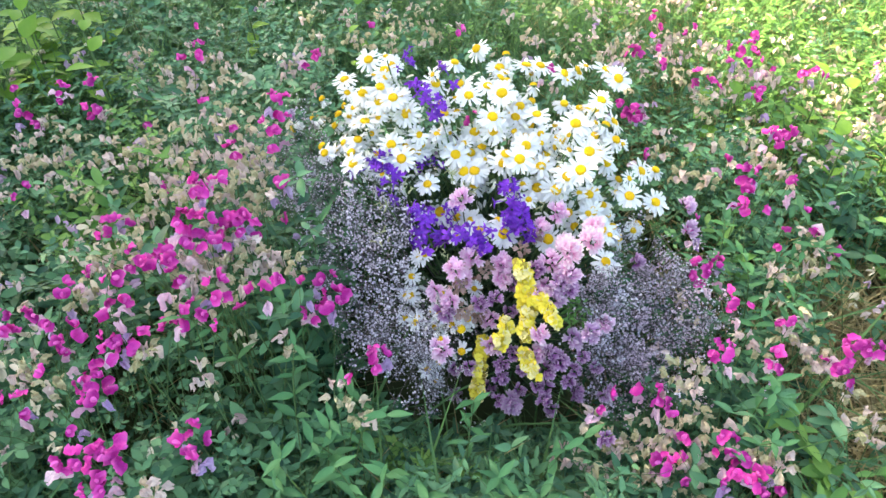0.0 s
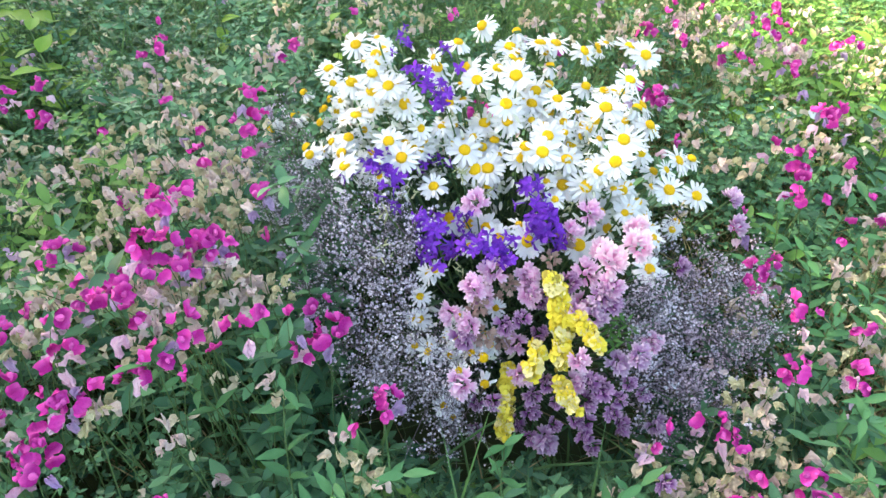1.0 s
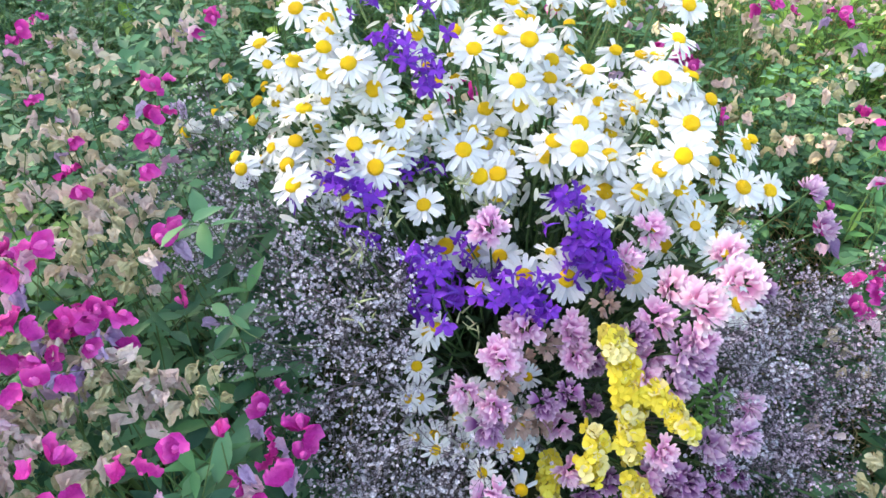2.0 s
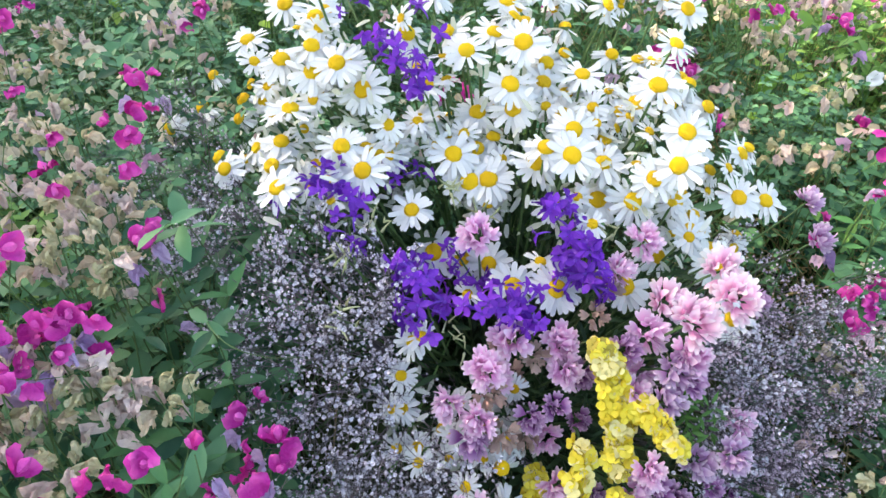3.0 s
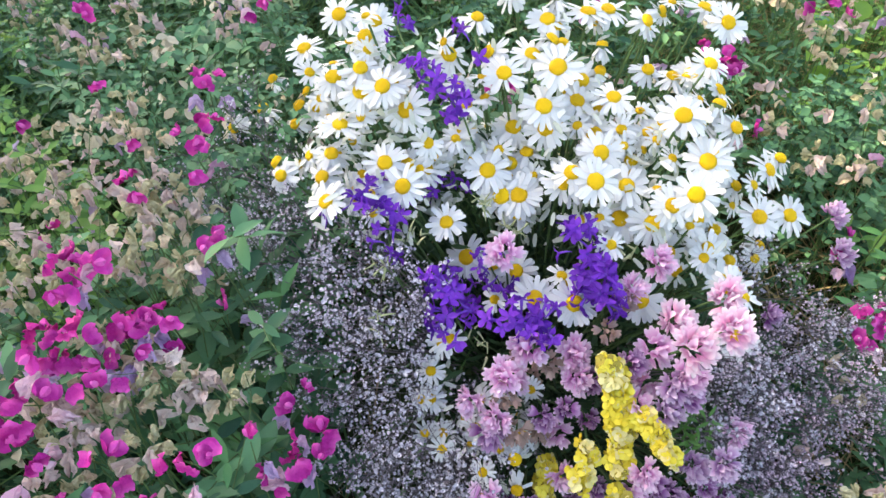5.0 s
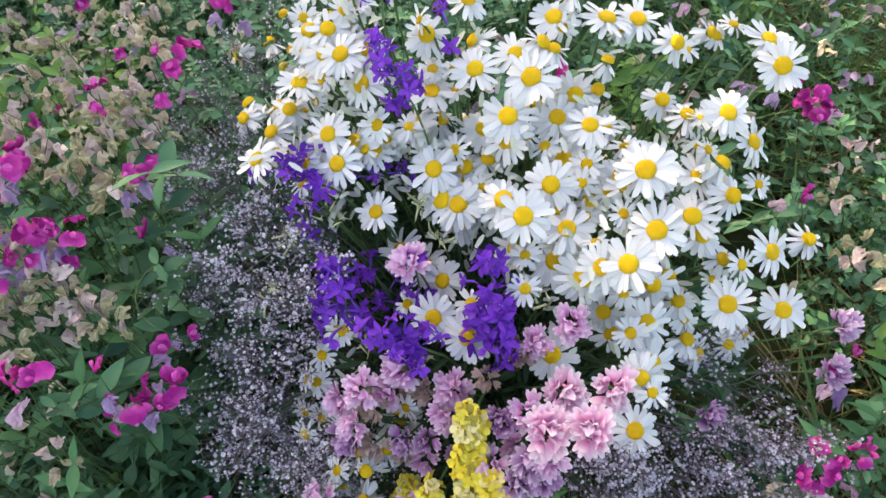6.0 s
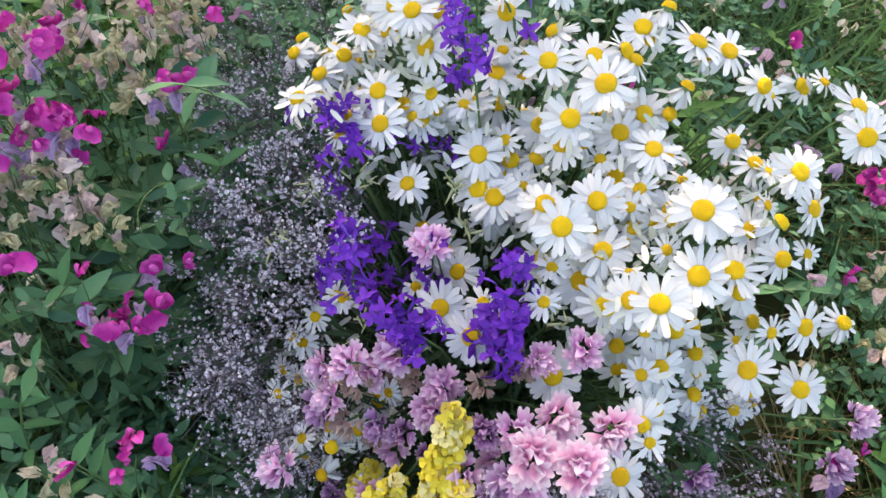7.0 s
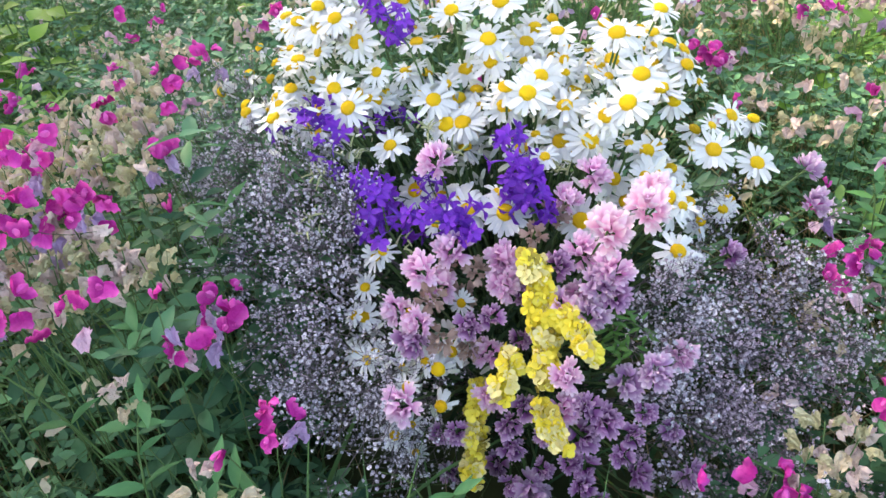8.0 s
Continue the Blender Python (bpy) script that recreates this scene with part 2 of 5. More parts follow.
def in_hollow(x, y):
    """The dark gap between the bouquet and the bushes behind and beside it."""
    return ((x - 0.37) / 0.10) ** 2 + ((y - 1.24) / 0.19) ** 2 < 1 or ((x - 0.405) / 0.075) ** 2 + ((y - 0.98) / 0.13) ** 2 < 1


# ---- ground ----
def build_ground():
    rings = [0.0] + [0.25 * 1.24 ** i for i in range(36)]
    verts, faces, sides = [(0, 1, 0)], [], 48
    for r in rings[1:]:
        for k in range(sides):
            a = math.tau * k / sides
            x, y = r * math.cos(a), 1 + r * math.sin(a)
            verts.append((x, y, 0.025 * noise.noise((x * 1.7, y * 1.7, 0)) * min(1, 6 / max(r, 0.1)) - 0.01))
    for k in range(sides):
        faces.append((0, 1 + k, 1 + (k + 1) % sides))
    for i in range(len(rings) - 2):
        for k in range(sides):
            a, b = 1 + i * sides + k, 1 + i * sides + (k + 1) % sides
            faces.append((a, a + sides, b + sides, b))
    ground = new("ground", mesh("ground", verts, faces, SOIL))
    tagged(ground, "brown-green soil under a rough meadow", "ground", kind="structure")


build_ground()


# ---- the tangle of pea plants, grass and straw ----
def build_tangle():
    """Leafy stems in clumps with gaps between; leaflets narrow, oval or small, by the kind of plant."""
    shapes = {"narrow": blade(1.0, [0.03, 0.15, 0.17, 0.11, 0.0], fold=0.35, sag=0.12), "oval": blade(1.0, [0.05, 0.18, 0.21, 0.15, 0.02], fold=0.35, sag=0.16, wave=0.02),
              "small": blade(1.0, [0.10, 0.32, 0.05], fold=0.3, sag=0.08)}
    lots = {(s, c): ([], [], [], []) for s in shapes for c in (0, 1)}
    stems_v, stems_f = [], []
    tries = made = 0
    while made < 7600 and tries < 90000:
        tries += 1
        front = R.random() < 0.19
        x, y = (R.uniform(-0.25, 0.40), R.uniform(0.36, 0.66)) if front else (R.uniform(-1.8, 1.9), 0.15 + 2.9 * R.random() ** 1.1)
        if abs(x) > 0.75 + 0.45 * y or in_bouquet(x, y, 1.0) or (abs(x - 0.12) < 0.26 and 0.73 < y < 0.9):
            continue
        if (x > 0.58 and y < 0.95 and R.random() < 0.88) or (in_hollow(x, y) and R.random() < 0.7):
            continue
        if -0.1 < x < 0.75 and y > 1.45 and R.random() < 0.7:
            continue
        clump = noise.noise((x * 6.5, y * 6.5, 3)) + 0.5 * noise.noise((x * 17, y * 17, 5))
        if R.random() > 0.62 + clump:
            continue
        made += 1
        h = canopy(x, y) * R.uniform(0.5, 1.04) * min(1.12, max(0.45, 0.92 + 0.55 * clump))
        if abs(x - 0.12) < 0.30 and 0.50 < y < 0.9:
            h = min(h, 0.10 + 0.9 * (0.68 - y)) if y < 0.64 else min(h, 0.14)
        if ((x - 0.70) / 0.08) ** 2 + ((y - 1.23) / 0.10) ** 2 < 1:
            h = min(h, 0.25)
        if in_hollow(x, y):
            h = min(h, 0.15)
        lean = rand_dir() * R.uniform(0.02, 0.14)
        top = Vector((x, y, h)) + lean
        if in_bouquet(top.x, top.y, 1.1):
            top = Vector((x, y, h))
        path = bezier((x, y, -0.01), (x, y, h * 0.5), (x + lean.x * 0.2, y + lean.y * 0.2, h), top, 6)
        v, fc = tube(path, 0.0010, 0.0006, 3)
        k = len(stems_v)
        stems_v += v
        stems_f += [tuple(q + k for q in t) for t in fc[:-2]]
        if R.random() < 0.35:
            a = R.uniform(0, math.tau)
            d = Vector((math.cos(a), math.sin(a), R.uniform(0.0, 0.9))) * R.uniform(0.04, 0.09)
            v, fc = tube(bezier(top, top + d * 0.5 + Vector((0, 0, 0.02)), top + d, top + d * 1.2 + Vector((-d.y, d.x, -0.02)) * 0.6, 6), 0.0006, 0.0003, 3)
            k = len(stems_v)
            stems_v += v
            stems_f += [tuple(q + k for q in t) for t in fc[:-2]]
        kind = (noise.noise((x * 3.1, y * 3.1, 21)) if not front else 0.05) + R.uniform(-0.25, 0.25)
        shape = "oval" if kind > 0.12 else "small" if kind < ((-0.10 if x < 0.1 else -0.20) if y > 1.15 else -0.22 if x < 0.25 else -0.36) else "narrow"
        # Fewer pale leaves behind the bouquet paint its shade; more rightward paint sunlight.
        pale = noise.noise((x * 2.3, y * 2.3, 9)) + 0.85 * max(x - 0.2, -0.28) + 0.15 * (y - 1.4) - 0.9 * math.exp(-((x - 0.34) / 0.18) ** 2 - ((y - 1.2) / 0.32) ** 2) + 0.75 * math.exp(-((x + 1.15) / 0.25) ** 2 - ((y - 1.75) / 0.35) ** 2) + R.uniform(-0.3, 0.3) > 0.3
        lot = lots[shape, int(pale)]
        big = {"narrow": R.uniform(0.022, 0.044), "oval": R.uniform(0.020, 0.040), "small": R.uniform(0.010, 0.018)}[shape]
        big *= 0.72 if front else 0.78 if y > 1.15 else 0.95
        nodes = (8 if y < 1.9 else 6) if shape != "small" else 5
        for j in range(nodes):
            t = 0.38 + 0.62 * j / (nodes - 1)
            p = path[min(6, int(t * 6))].lerp(path[min(6, int(t * 6) + 1)], t * 6 % 1 if t < 1 else 0)
            a = R.uniform(0, math.tau)
            for s in (0, math.pi):
                d = Vector((math.cos(a + s), math.sin(a + s), R.uniform(-0.3, 0.75)))
                across = Vector((-d.y, d.x, 0))
                for q in ((0,) if shape != "small" else (1, -1, 2, -2)):
                    n = Vector((R.uniform(-0.7, 0.7), R.uniform(-0.8, 0.5), 1))
                    size = big * R.uniform(0.7, 1.25)
                    lot[0].append(p + d * 0.011 * abs(q))
                    lot[1].append(d + across * (0.0 if not q else math.copysign(1.1, q)))
                    lot[2].append(n)
                    lot[3].append((size * R.uniform(0.8, 1.25), size, size))
    words = {"narrow": "lanceolate leaflets of tangled wild peas", "oval": "oval leaves in the meadow tangle", "small": "small feathered vetch leaflets in the tangle"}
    for (shape, pale), lot in lots.items():
        scattered("meadow_foliage", shapes[shape], *lot, LEAF_PALE if pale else LEAF, ("yellow-green " if pale else "blue-green ") + words[shape], "foliage")
    tagged(new("meadow_stems", mesh("meadow_stems", stems_v, stems_f, STEM)), "thin green stems and tendrils of the meadow tangle", "foliage", kind="stuff")


build_tangle()


def build_grass(name, count, mat, label, inside, length, seed, width=1.0):
    rnd = random.Random(seed)
    places, dirs, normals, sizes = [], [], [], []
    lot = blade(1.0, [0.006, 0.009, 0.007, 0.0], fold=0.5, sag=0.5)
    tries = 0
    while len(places) < count and tries < count * 40:
        tries += 1
        x, y = rnd.uniform(-3.5, 3.5), rnd.uniform(-0.6, 5.0)
        if in_bouquet(x, y, 0.9) or in_hollow(x, y) or rnd.random() > inside(x, y):
            continue
        a = rnd.uniform(0, math.tau)
        s = length * rnd.uniform(0.55, 1.15)
        places.append((x, y, -0.01))
        dirs.append((math.cos(a) * 0.45, math.sin(a) * 0.45, rnd.uniform(0.7, 1.3)))
        normals.append((-math.cos(a), -math.sin(a), 0.5))
        sizes.append((s * width * rnd.uniform(0.7, 1.3), s, s * rnd.uniform(0.2, 1.6)))
    scattered(name, lot, places, dirs, normals, sizes, mat, label, "grass")


build_grass("meadow_grass", 26000, GRASS, "long green meadow grass blades", lambda x, y: (0.15 + 0.85 * min(1, max(0, (y - 1.2) / 0.5))) * math.exp(-max(0, y - 2.4) * 0.8 - max(0, abs(x) - 1.4) * 0.9), 0.40, 3, 0.7)
# Dry grass at the near right; the far patch also paints sunlight in straw colour.
build_grass("dry_grass", 13500, STRAW, "dry straw-coloured grass blades, the far ones also painting a sunlit patch", lambda x, y: 0.9 * math.exp(-((x - 0.95) / 0.3) ** 2 - ((y - 0.75) / 0.35) ** 2) + 0.9 * math.exp(-((x - 1.08) / 0.45) ** 2 - ((y - 1.85) / 0.45) ** 2) + 0.02 * (y < 3), 0.28, 4, 0.7)


def build_outer_meadow():
    """The meadow round about: the same plants, thinning out unevenly into rough grass."""
    rnd = random.Random(77)
    green, pale, blades = ([], [], [], []), ([], [], [], []), ([], [], [], [])
    while len(green[0]) + len(pale[0]) < 36000:
        a, r = rnd.uniform(0, math.tau), 5.5 * rnd.random() ** 0.75
        x, y = 0.1 + r * math.cos(a), 1.2 + r * math.sin(a)
        edge = abs(x) - 0.70 - 0.45 * y
        if (edge < 0 and 0.2 < y < 2.95):
            continue
        clump = noise.noise((x * 2.2, y * 2.2, 31)) + 0.6 * noise.noise((x * 6.5, y * 6.5, 3))
        if rnd.random() > (0.6 + 1.1 * clump) * math.exp(-max(0, r - 1.6) * 0.62):
            continue
        h = 0.32 * min(1.1, 0.75 + 0.6 * clump) * math.exp(-max(0, r - 2) * 0.25)
        h *= 0.8 if abs(x) < 0.6 and y < 0.4 else 1.0
        d = (rnd.gauss(0, 1), rnd.gauss(0, 1), rnd.uniform(-0.3, 0.9))
        # The pale leaves carry the painted sunlight on into the right side.
        leaves = pale if x > 0.3 and noise.noise((x * 2.3, y * 2.3, 9)) + 0.5 * (x - 0.2) + 0.25 * (y - 1.4) + rnd.uniform(-0.3, 0.3) > 0.3 and r < 3.6 + rnd.uniform(-1, 1) else green
        s = rnd.uniform(0.028, 0.058)
        for lot, v in zip(leaves, ((x, y, h * rnd.random() ** 0.5), d, (rnd.uniform(-0.7, 0.7), rnd.uniform(-0.7, 0.7), 1), (s * rnd.uniform(0.8, 1.3), s, s))):
            lot.append(v)
    while len(blades[0]) < 24000:
        a, r = rnd.uniform(0, math.tau), 9.5 * rnd.random() ** 0.6
        x, y = 0.1 + r * math.cos(a), 1.2 + r * math.sin(a)
        if (abs(x) < 0.75 + 0.45 * y and 0.0 < y < 3.2) or (abs(x) < 0.6 and -0.6 < y < 0.4):
            continue
        if rnd.random() > (0.55 + 0.9 * noise.noise((x * 0.9, y * 0.9, 13))) * math.exp(-max(0, r - 5) * 0.45):
            continue
        b, s = rnd.uniform(0, math.tau), rnd.uniform(0.2, 0.42)
        for lot, v in zip(blades, ((x, y, -0.02), (math.cos(b) * 0.5, math.sin(b) * 0.5, rnd.uniform(0.6, 1.3)), (-math.cos(b), -math.sin(b), 0.5), (s * rnd.uniform(1.0, 1.8), s, s * rnd.uniform(0.3, 1.5)))):
            lot.append(v)
    for leaves, mat, tone in ((green, LEAF, "green"), (pale, LEAF_PALE, "yellow-green")):
        scattered("meadow_foliage", blade(1.0, [0.05, 0.15, 0.0], fold=0.35, sag=0.12), *leaves, mat, tone + " leaflets of wild peas thinning out into grass", "foliage")
    scattered("meadow_grass", blade(1.0, [0.007, 0.009, 0.0], fold=0.5, sag=0.5), *blades, GRASS, "rough green grass round the flower meadow", "grass")


build_outer_meadow()


# ---- wild pea blossoms in the tangle ----
def pea_standard(mat, seed, name="pea_standard"):
    """The broad, rounded upper petal, kidney-shaped, with a shallow notch, a folded middle and a waved rim; it has thickness."""
    rnd = random.Random(seed)
    verts, faces = [], []
    rows = [(0.000, 0.0050), (0.0025, 0.0085), (0.0060, 0.0106), (0.0098, 0.0114), (0.0132, 0.0100), (0.0155, 0.0062)]
    back, ruffle, phase = rnd.uniform(-8, 10), rnd.uniform(0.0012, 0.0028), rnd.uniform(0, 6)
    lop, side_bend = rnd.uniform(-0.25, 0.25), rnd.uniform(-0.0030, 0.0024)
    for y, w in rows:
        for k in range(-4, 5):
            u = k / 4
            notch = -0.0018 * (1 - abs(u)) ** 2 if y > 0.012 else 0
            z = -side_bend * u * u * (1 + lop * u) + ruffle * math.sin(u * 8 + phase + y * 480) * (0.3 + abs(u)) - back * y * y - 0.0016 * max(0, 1 - 2.5 * abs(u))
            verts.append((w * u * (1 + lop * 0.3 * u), y * (1 + 0.15 * lop * u) + notch + rnd.uniform(-0.0010, 0.0010) * (y > 0.002), z + rnd.uniform(-0.0004, 0.0004)))
    for i in range(len(rows) - 1):
        for k in range(8):
            a = i * 9 + k
            faces.append((a, a + 1, a + 10, a + 9))
    n = len(verts)
    verts += [(x, y, z - 0.0004) for x, y, z in verts]
    faces += [tuple(q + n for q in reversed(fc)) for fc in faces]
    return mesh(name, verts, faces, mat)


def pea_wings(mat, name="pea_wings"):
    """Two wings joined by the narrow keel between them, as one folded sheet."""
    verts, faces = [], []
    rows = [(0.000, 0.0012, 0.0), (0.003, 0.0050, 0.0024), (0.007, 0.0068, 0.0042), (0.010, 0.0056, 0.0056), (0.012, 0.0018, 0.0060)]
    for y, w, z in rows:
        for u in (-1.0, -0.55, -0.18, 0.0, 0.18, 0.55, 1.0):
            verts.append((w * u, y + 0.001, 0.0025 + z + 0.0045 * (1 - abs(u)) * w / 0.0068 - 0.002 * u * u))
    for i in range(len(rows) - 1):
        for k in range(6):
            a = i * 7 + k
            faces.append((a, a + 1, a + 8, a + 7))
    return mesh(name, verts, faces, mat)


STANDARDS = [pea_standard(MAGENTA, s) for s in range(8)]
WINGS = pea_wings(MAGENTA_PALE)


def arching_stalk(place, low=0.0):
    """From the soil up to a blossom, leaning a little."""
    x, y, z = place
    d = rand_dir() * R.uniform(0.03, 0.15)
    foot = Vector((x + d.x, y + d.y, low))
    if in_bouquet(foot.x, foot.y, 1.0):
        foot = Vector((x, y, low))
    return bezier(foot, foot.lerp(Vector(place), 0.3) + Vector((0, 0, z * 0.2)), Vector(place) + Vector((d.x * 0.3, d.y * 0.3, -0.05)), place, 7)


def crumpled(seed, mat, name="withered_floret"):
    """A withered blossom: a limp, creased upper petal over a narrower folded one."""
    rnd = random.Random(seed)
    verts, faces = [], []
    for scale, tilt in ((1.0, 0.0), (0.72, rnd.uniform(0.7, 1.4))):
        length, wide = rnd.uniform(0.013, 0.018) * scale, rnd.uniform(0.0056, 0.0082) * scale
        fold, twist, limp = rnd.uniform(0.45, 1.2), rnd.uniform(-1.0, 1.0), rnd.uniform(-0.2, 0.7)
        first = len(verts)
        for i in range(7):
            t = i / 6
            w = wide * (0.15 + 1.1 * math.sin(math.pi * min(1, t * 0.92)) ** 0.8)
            for k in range(7):
                u = (k - 3) / 3
                x, z = w * u * (1 - 0.40 * fold), w * fold * abs(u) ** 1.3 + 0.0018 * math.sin(u * 6 + seed + t * 5)
                a = twist * t
                x, z = x * math.cos(a) - z * math.sin(a), x * math.sin(a) + z * math.cos(a)
                y, z = length * (t + 0.16 * math.sin(u * 5 + seed)), z - limp * length * t * t
                y, z = y * math.cos(tilt) + z * math.sin(tilt), z * math.cos(tilt) - y * math.sin(tilt)
                verts.append((x + rnd.uniform(-0.0009, 0.0009), y + rnd.uniform(-0.0008, 0.0008), z + rnd.uniform(-0.0015, 0.0015)))
        for i in range(6):
            for k in range(6):
                a = first + i * 7 + k
                faces.append((a, a + 1, a + 8, a + 7))
    return mesh(name, verts, faces, mat, False)


CRUMPLED = [crumpled(s, m) for s, m in zip(range(9), (BEIGE, BEIGE, BEIGE_GREEN, BEIGE_GREEN, BEIGE, BEIGE_PALE, BEIGE_PALE, BEIGE_PALE, MAUVE_FADED))]


FADED = [crumpled(20 + k, m, "faded_floret") for k, m in enumerate((LILAC_FADED, LILAC_FADED, MAUVE_FADED, PINK_WHITE, PINK_WHITE))]


def put_pea(x, y, z, count):
    """A raceme with that many open blossoms at the end of a long stalk, over older ones that fade and hang."""
    ob = thing("pea_blossom", pose(x, y, z, 0, 0, 0), "magenta wild pea blossoms on a thin green stalk", "flower", "wild pea blossoms")
    v, fc = tube(arching_stalk((0, 0, 0), -z), 0.0008, 0.0006, 5)
    piece("stalk", mesh("stalk", v, fc, STEM), ob)
    count += count > 2
    turn = R.uniform(0, math.tau)
    for i in range(count):
        a = turn + i * 2.4
        r = 0.0 if count == 1 else R.uniform(0.008, 0.012 + 0.0025 * count)
        at = Vector((math.cos(a) * r, math.sin(a) * r, R.uniform(-0.008, 0.010) - 0.002 * i + 0.004))
        out = Vector((math.cos(a) * 0.75 + R.uniform(-0.4, 0.4), math.sin(a) * 0.7 - 0.4 + R.uniform(-0.4, 0.4), R.uniform(0.05, 1.0))).normalized()
        f = piece("floret", R.choice(STANDARDS), ob, facing(at, out, R.uniform(0, 360), R.uniform(0.74, 1.14)))
        if i < 2:
            piece("keel", WINGS, f, Matrix.Diagonal((0.55, 0.72, 0.65, 1)))
    for i in range(R.choice((0, 1, 1, 2, 2)) if count > 1 else R.choice((0, 1))):
        a = R.uniform(0, math.tau)
        d = Vector((math.cos(a), math.sin(a) - 0.3, R.uniform(-0.9, 0.3)))
        m = Matrix.Translation((math.cos(a) * 0.012, math.sin(a) * 0.012 - 0.006, -R.uniform(0.010, 0.026))) @ d.to_track_quat("Y", "Z").to_matrix().to_4x4() @ Matrix.Scale(R.uniform(0.85, 1.25), 4)
        piece("faded_floret", R.choice(FADED), ob, m, "faded lilac-pink floret")


def withered_template(k):
    ob = thing("withered_pea_cluster", pose(0, 0, 0), "withered beige pea blossoms hanging on their stalk", "flower", "withered pea blossoms")
    v, fc = tube(bezier((0.02, 0.015, -0.30), (0.01, 0.01, -0.15), (0.0, 0.005, -0.05), (0, 0, 0.005), 6), 0.0009, 0.0006, 5)
    piece("stalk", mesh("stalk", v, fc, STEM), ob)
    for i in range(4):
        a = i * 1.7 + k
        d = Vector((math.cos(a), math.sin(a) - 0.15, R.uniform(-1.1, 0.6)))
        m = Matrix.Translation((math.cos(a) * 0.008, math.sin(a) * 0.008, R.uniform(-0.018, 0.008))) @ d.to_track_quat("Y", "Z").to_matrix().to_4x4() @ Matrix.Scale(R.uniform(0.68, 1.05), 4)
        piece("withered_floret", R.choice(CRUMPLED), ob, m)
    return ob


WITHERED = []


def put_withered(x, y, z, doubled=True):
    if doubled and R.random() < 0.25:
        put_withered(x + R.uniform(-0.03, 0.03), y + R.uniform(-0.025, 0.025), z - R.uniform(0.0, 0.02), False)
    m = pose(x, y, z, R.uniform(-12, 12), R.uniform(-12, 12), R.uniform(0, 360))
    if len(WITHERED) < 7:
        ob = withered_template(len(WITHERED))
        ob.matrix_basis = m
        WITHERED.append(ob)
    else:
        copy_thing(R.choice(WITHERED), m)


# ---- the bouquet ----
FOOT = Vector((0.08, 0.95, 0.0))
VIEWER = Vector((0.05, 0.25, 1.05))


def outward(place, to_viewer=0.7, loose=0.22):
    p = Vector(place)
    n = (p - Vector((0.08, 0.95, 0.20))).normalized() * 0.75 + (VIEWER - p).normalized() * to_viewer
    return (n + Vector([R.gauss(0, loose) for _ in range(3)])).normalized()


def stem_part(ob, place, normal, radius=0.0012, name="stem"):
    """A stem from the flower back to the foot of the bouquet, in the thing's own space."""
    p, n = Vector(place), Vector(normal)
    foot = FOOT + Vector((R.gauss(0, 0.018), R.gauss(0, 0.018), 0))
    path = bezier(p, p - n * 0.05, foot.lerp(p, 0.35) + Vector((0, 0, 0.06)), foot, 8)
    inv = ob.matrix_basis.inverted()
    v, fc = tube([inv @ q for q in path], radius / ob.matrix_basis.to_scale().x, radius * 1.3 / ob.matrix_basis.to_scale().x, 5)
    return piece(name, mesh("flower_stem", v, fc, STEM), ob)


def ray_petal(k):
    rnd = random.Random(30 + k)
    w = rnd.uniform(0.0021, 0.0029)
    verts, faces = [], []
    rows = [(0.0055, 0.60), (0.009, 0.90), (0.014, 1.0), (0.018, 0.96), (0.0205, 0.82), (0.0222, 0.60)]
    bend, sway, rag = rnd.uniform(-0.35, 0.6), rnd.uniform(-0.0012, 0.0012), rnd.uniform(0.4, 1.3)
    for i, (y, s) in enumerate(rows):
        t = (y - 0.0055) / 0.0165
        for j, u in enumerate((-1, -0.45, 0, 0.45, 1)):
            ridge = 0.00035 * math.cos(u * 9)
            tip = (-0.0014, 0.0, -0.0009, 0.0, -0.0014)[j] * rag if i == 5 else 0
            verts.append((w * s * u + sway * t * t, y + tip, ridge + 0.0008 * u * u - bend * 0.008 * t * t))
    for i in range(5):
        for j in range(4):
            a = i * 5 + j
            faces.append((a, a + 1, a + 6, a + 5))
    return mesh("ray_petal", verts, faces, DAISY_WHITE)


RAYS = [ray_petal(k) for k in range(9)]


def daisy_disc():
    verts, faces, rings, sides = [(0, 0, 0.0042)], [], 5, 16
    for i in range(1, rings + 1):
        a = i / rings * math.pi / 2
        for k in range(sides):
            b = math.tau * (k + 0.5 * (i % 2)) / sides
            bump = 1 + 0.035 * math.sin(k * 2.7 + i * 5.1)
            r = 0.0074 * math.sin(a) * bump
            verts.append((r * math.cos(b), r * math.sin(b), 0.0044 * math.cos(a) ** 0.8 * bump - 0.0002 - (0.0008 if i == 1 else 0)))
    for k in range(sides):
        faces.append((0, 1 + k, 1 + (k + 1) % sides))
    for i in range(rings - 1):
        for k in range(sides):
            a, b = 1 + i * sides + k, 1 + i * sides + (k + 1) % sides
            faces.append((a, a + sides, b + sides, b))
    return mesh("daisy_disc", verts, faces, DAISY_DISC)


DISC = daisy_disc()
CUP = mesh("daisy_cup", *tube([(0, 0, -0.0055), (0, 0, -0.004), (0, 0, -0.0015), (0, 0, 0.0003)], 0.0012, 0.0066, 9), CALYX)


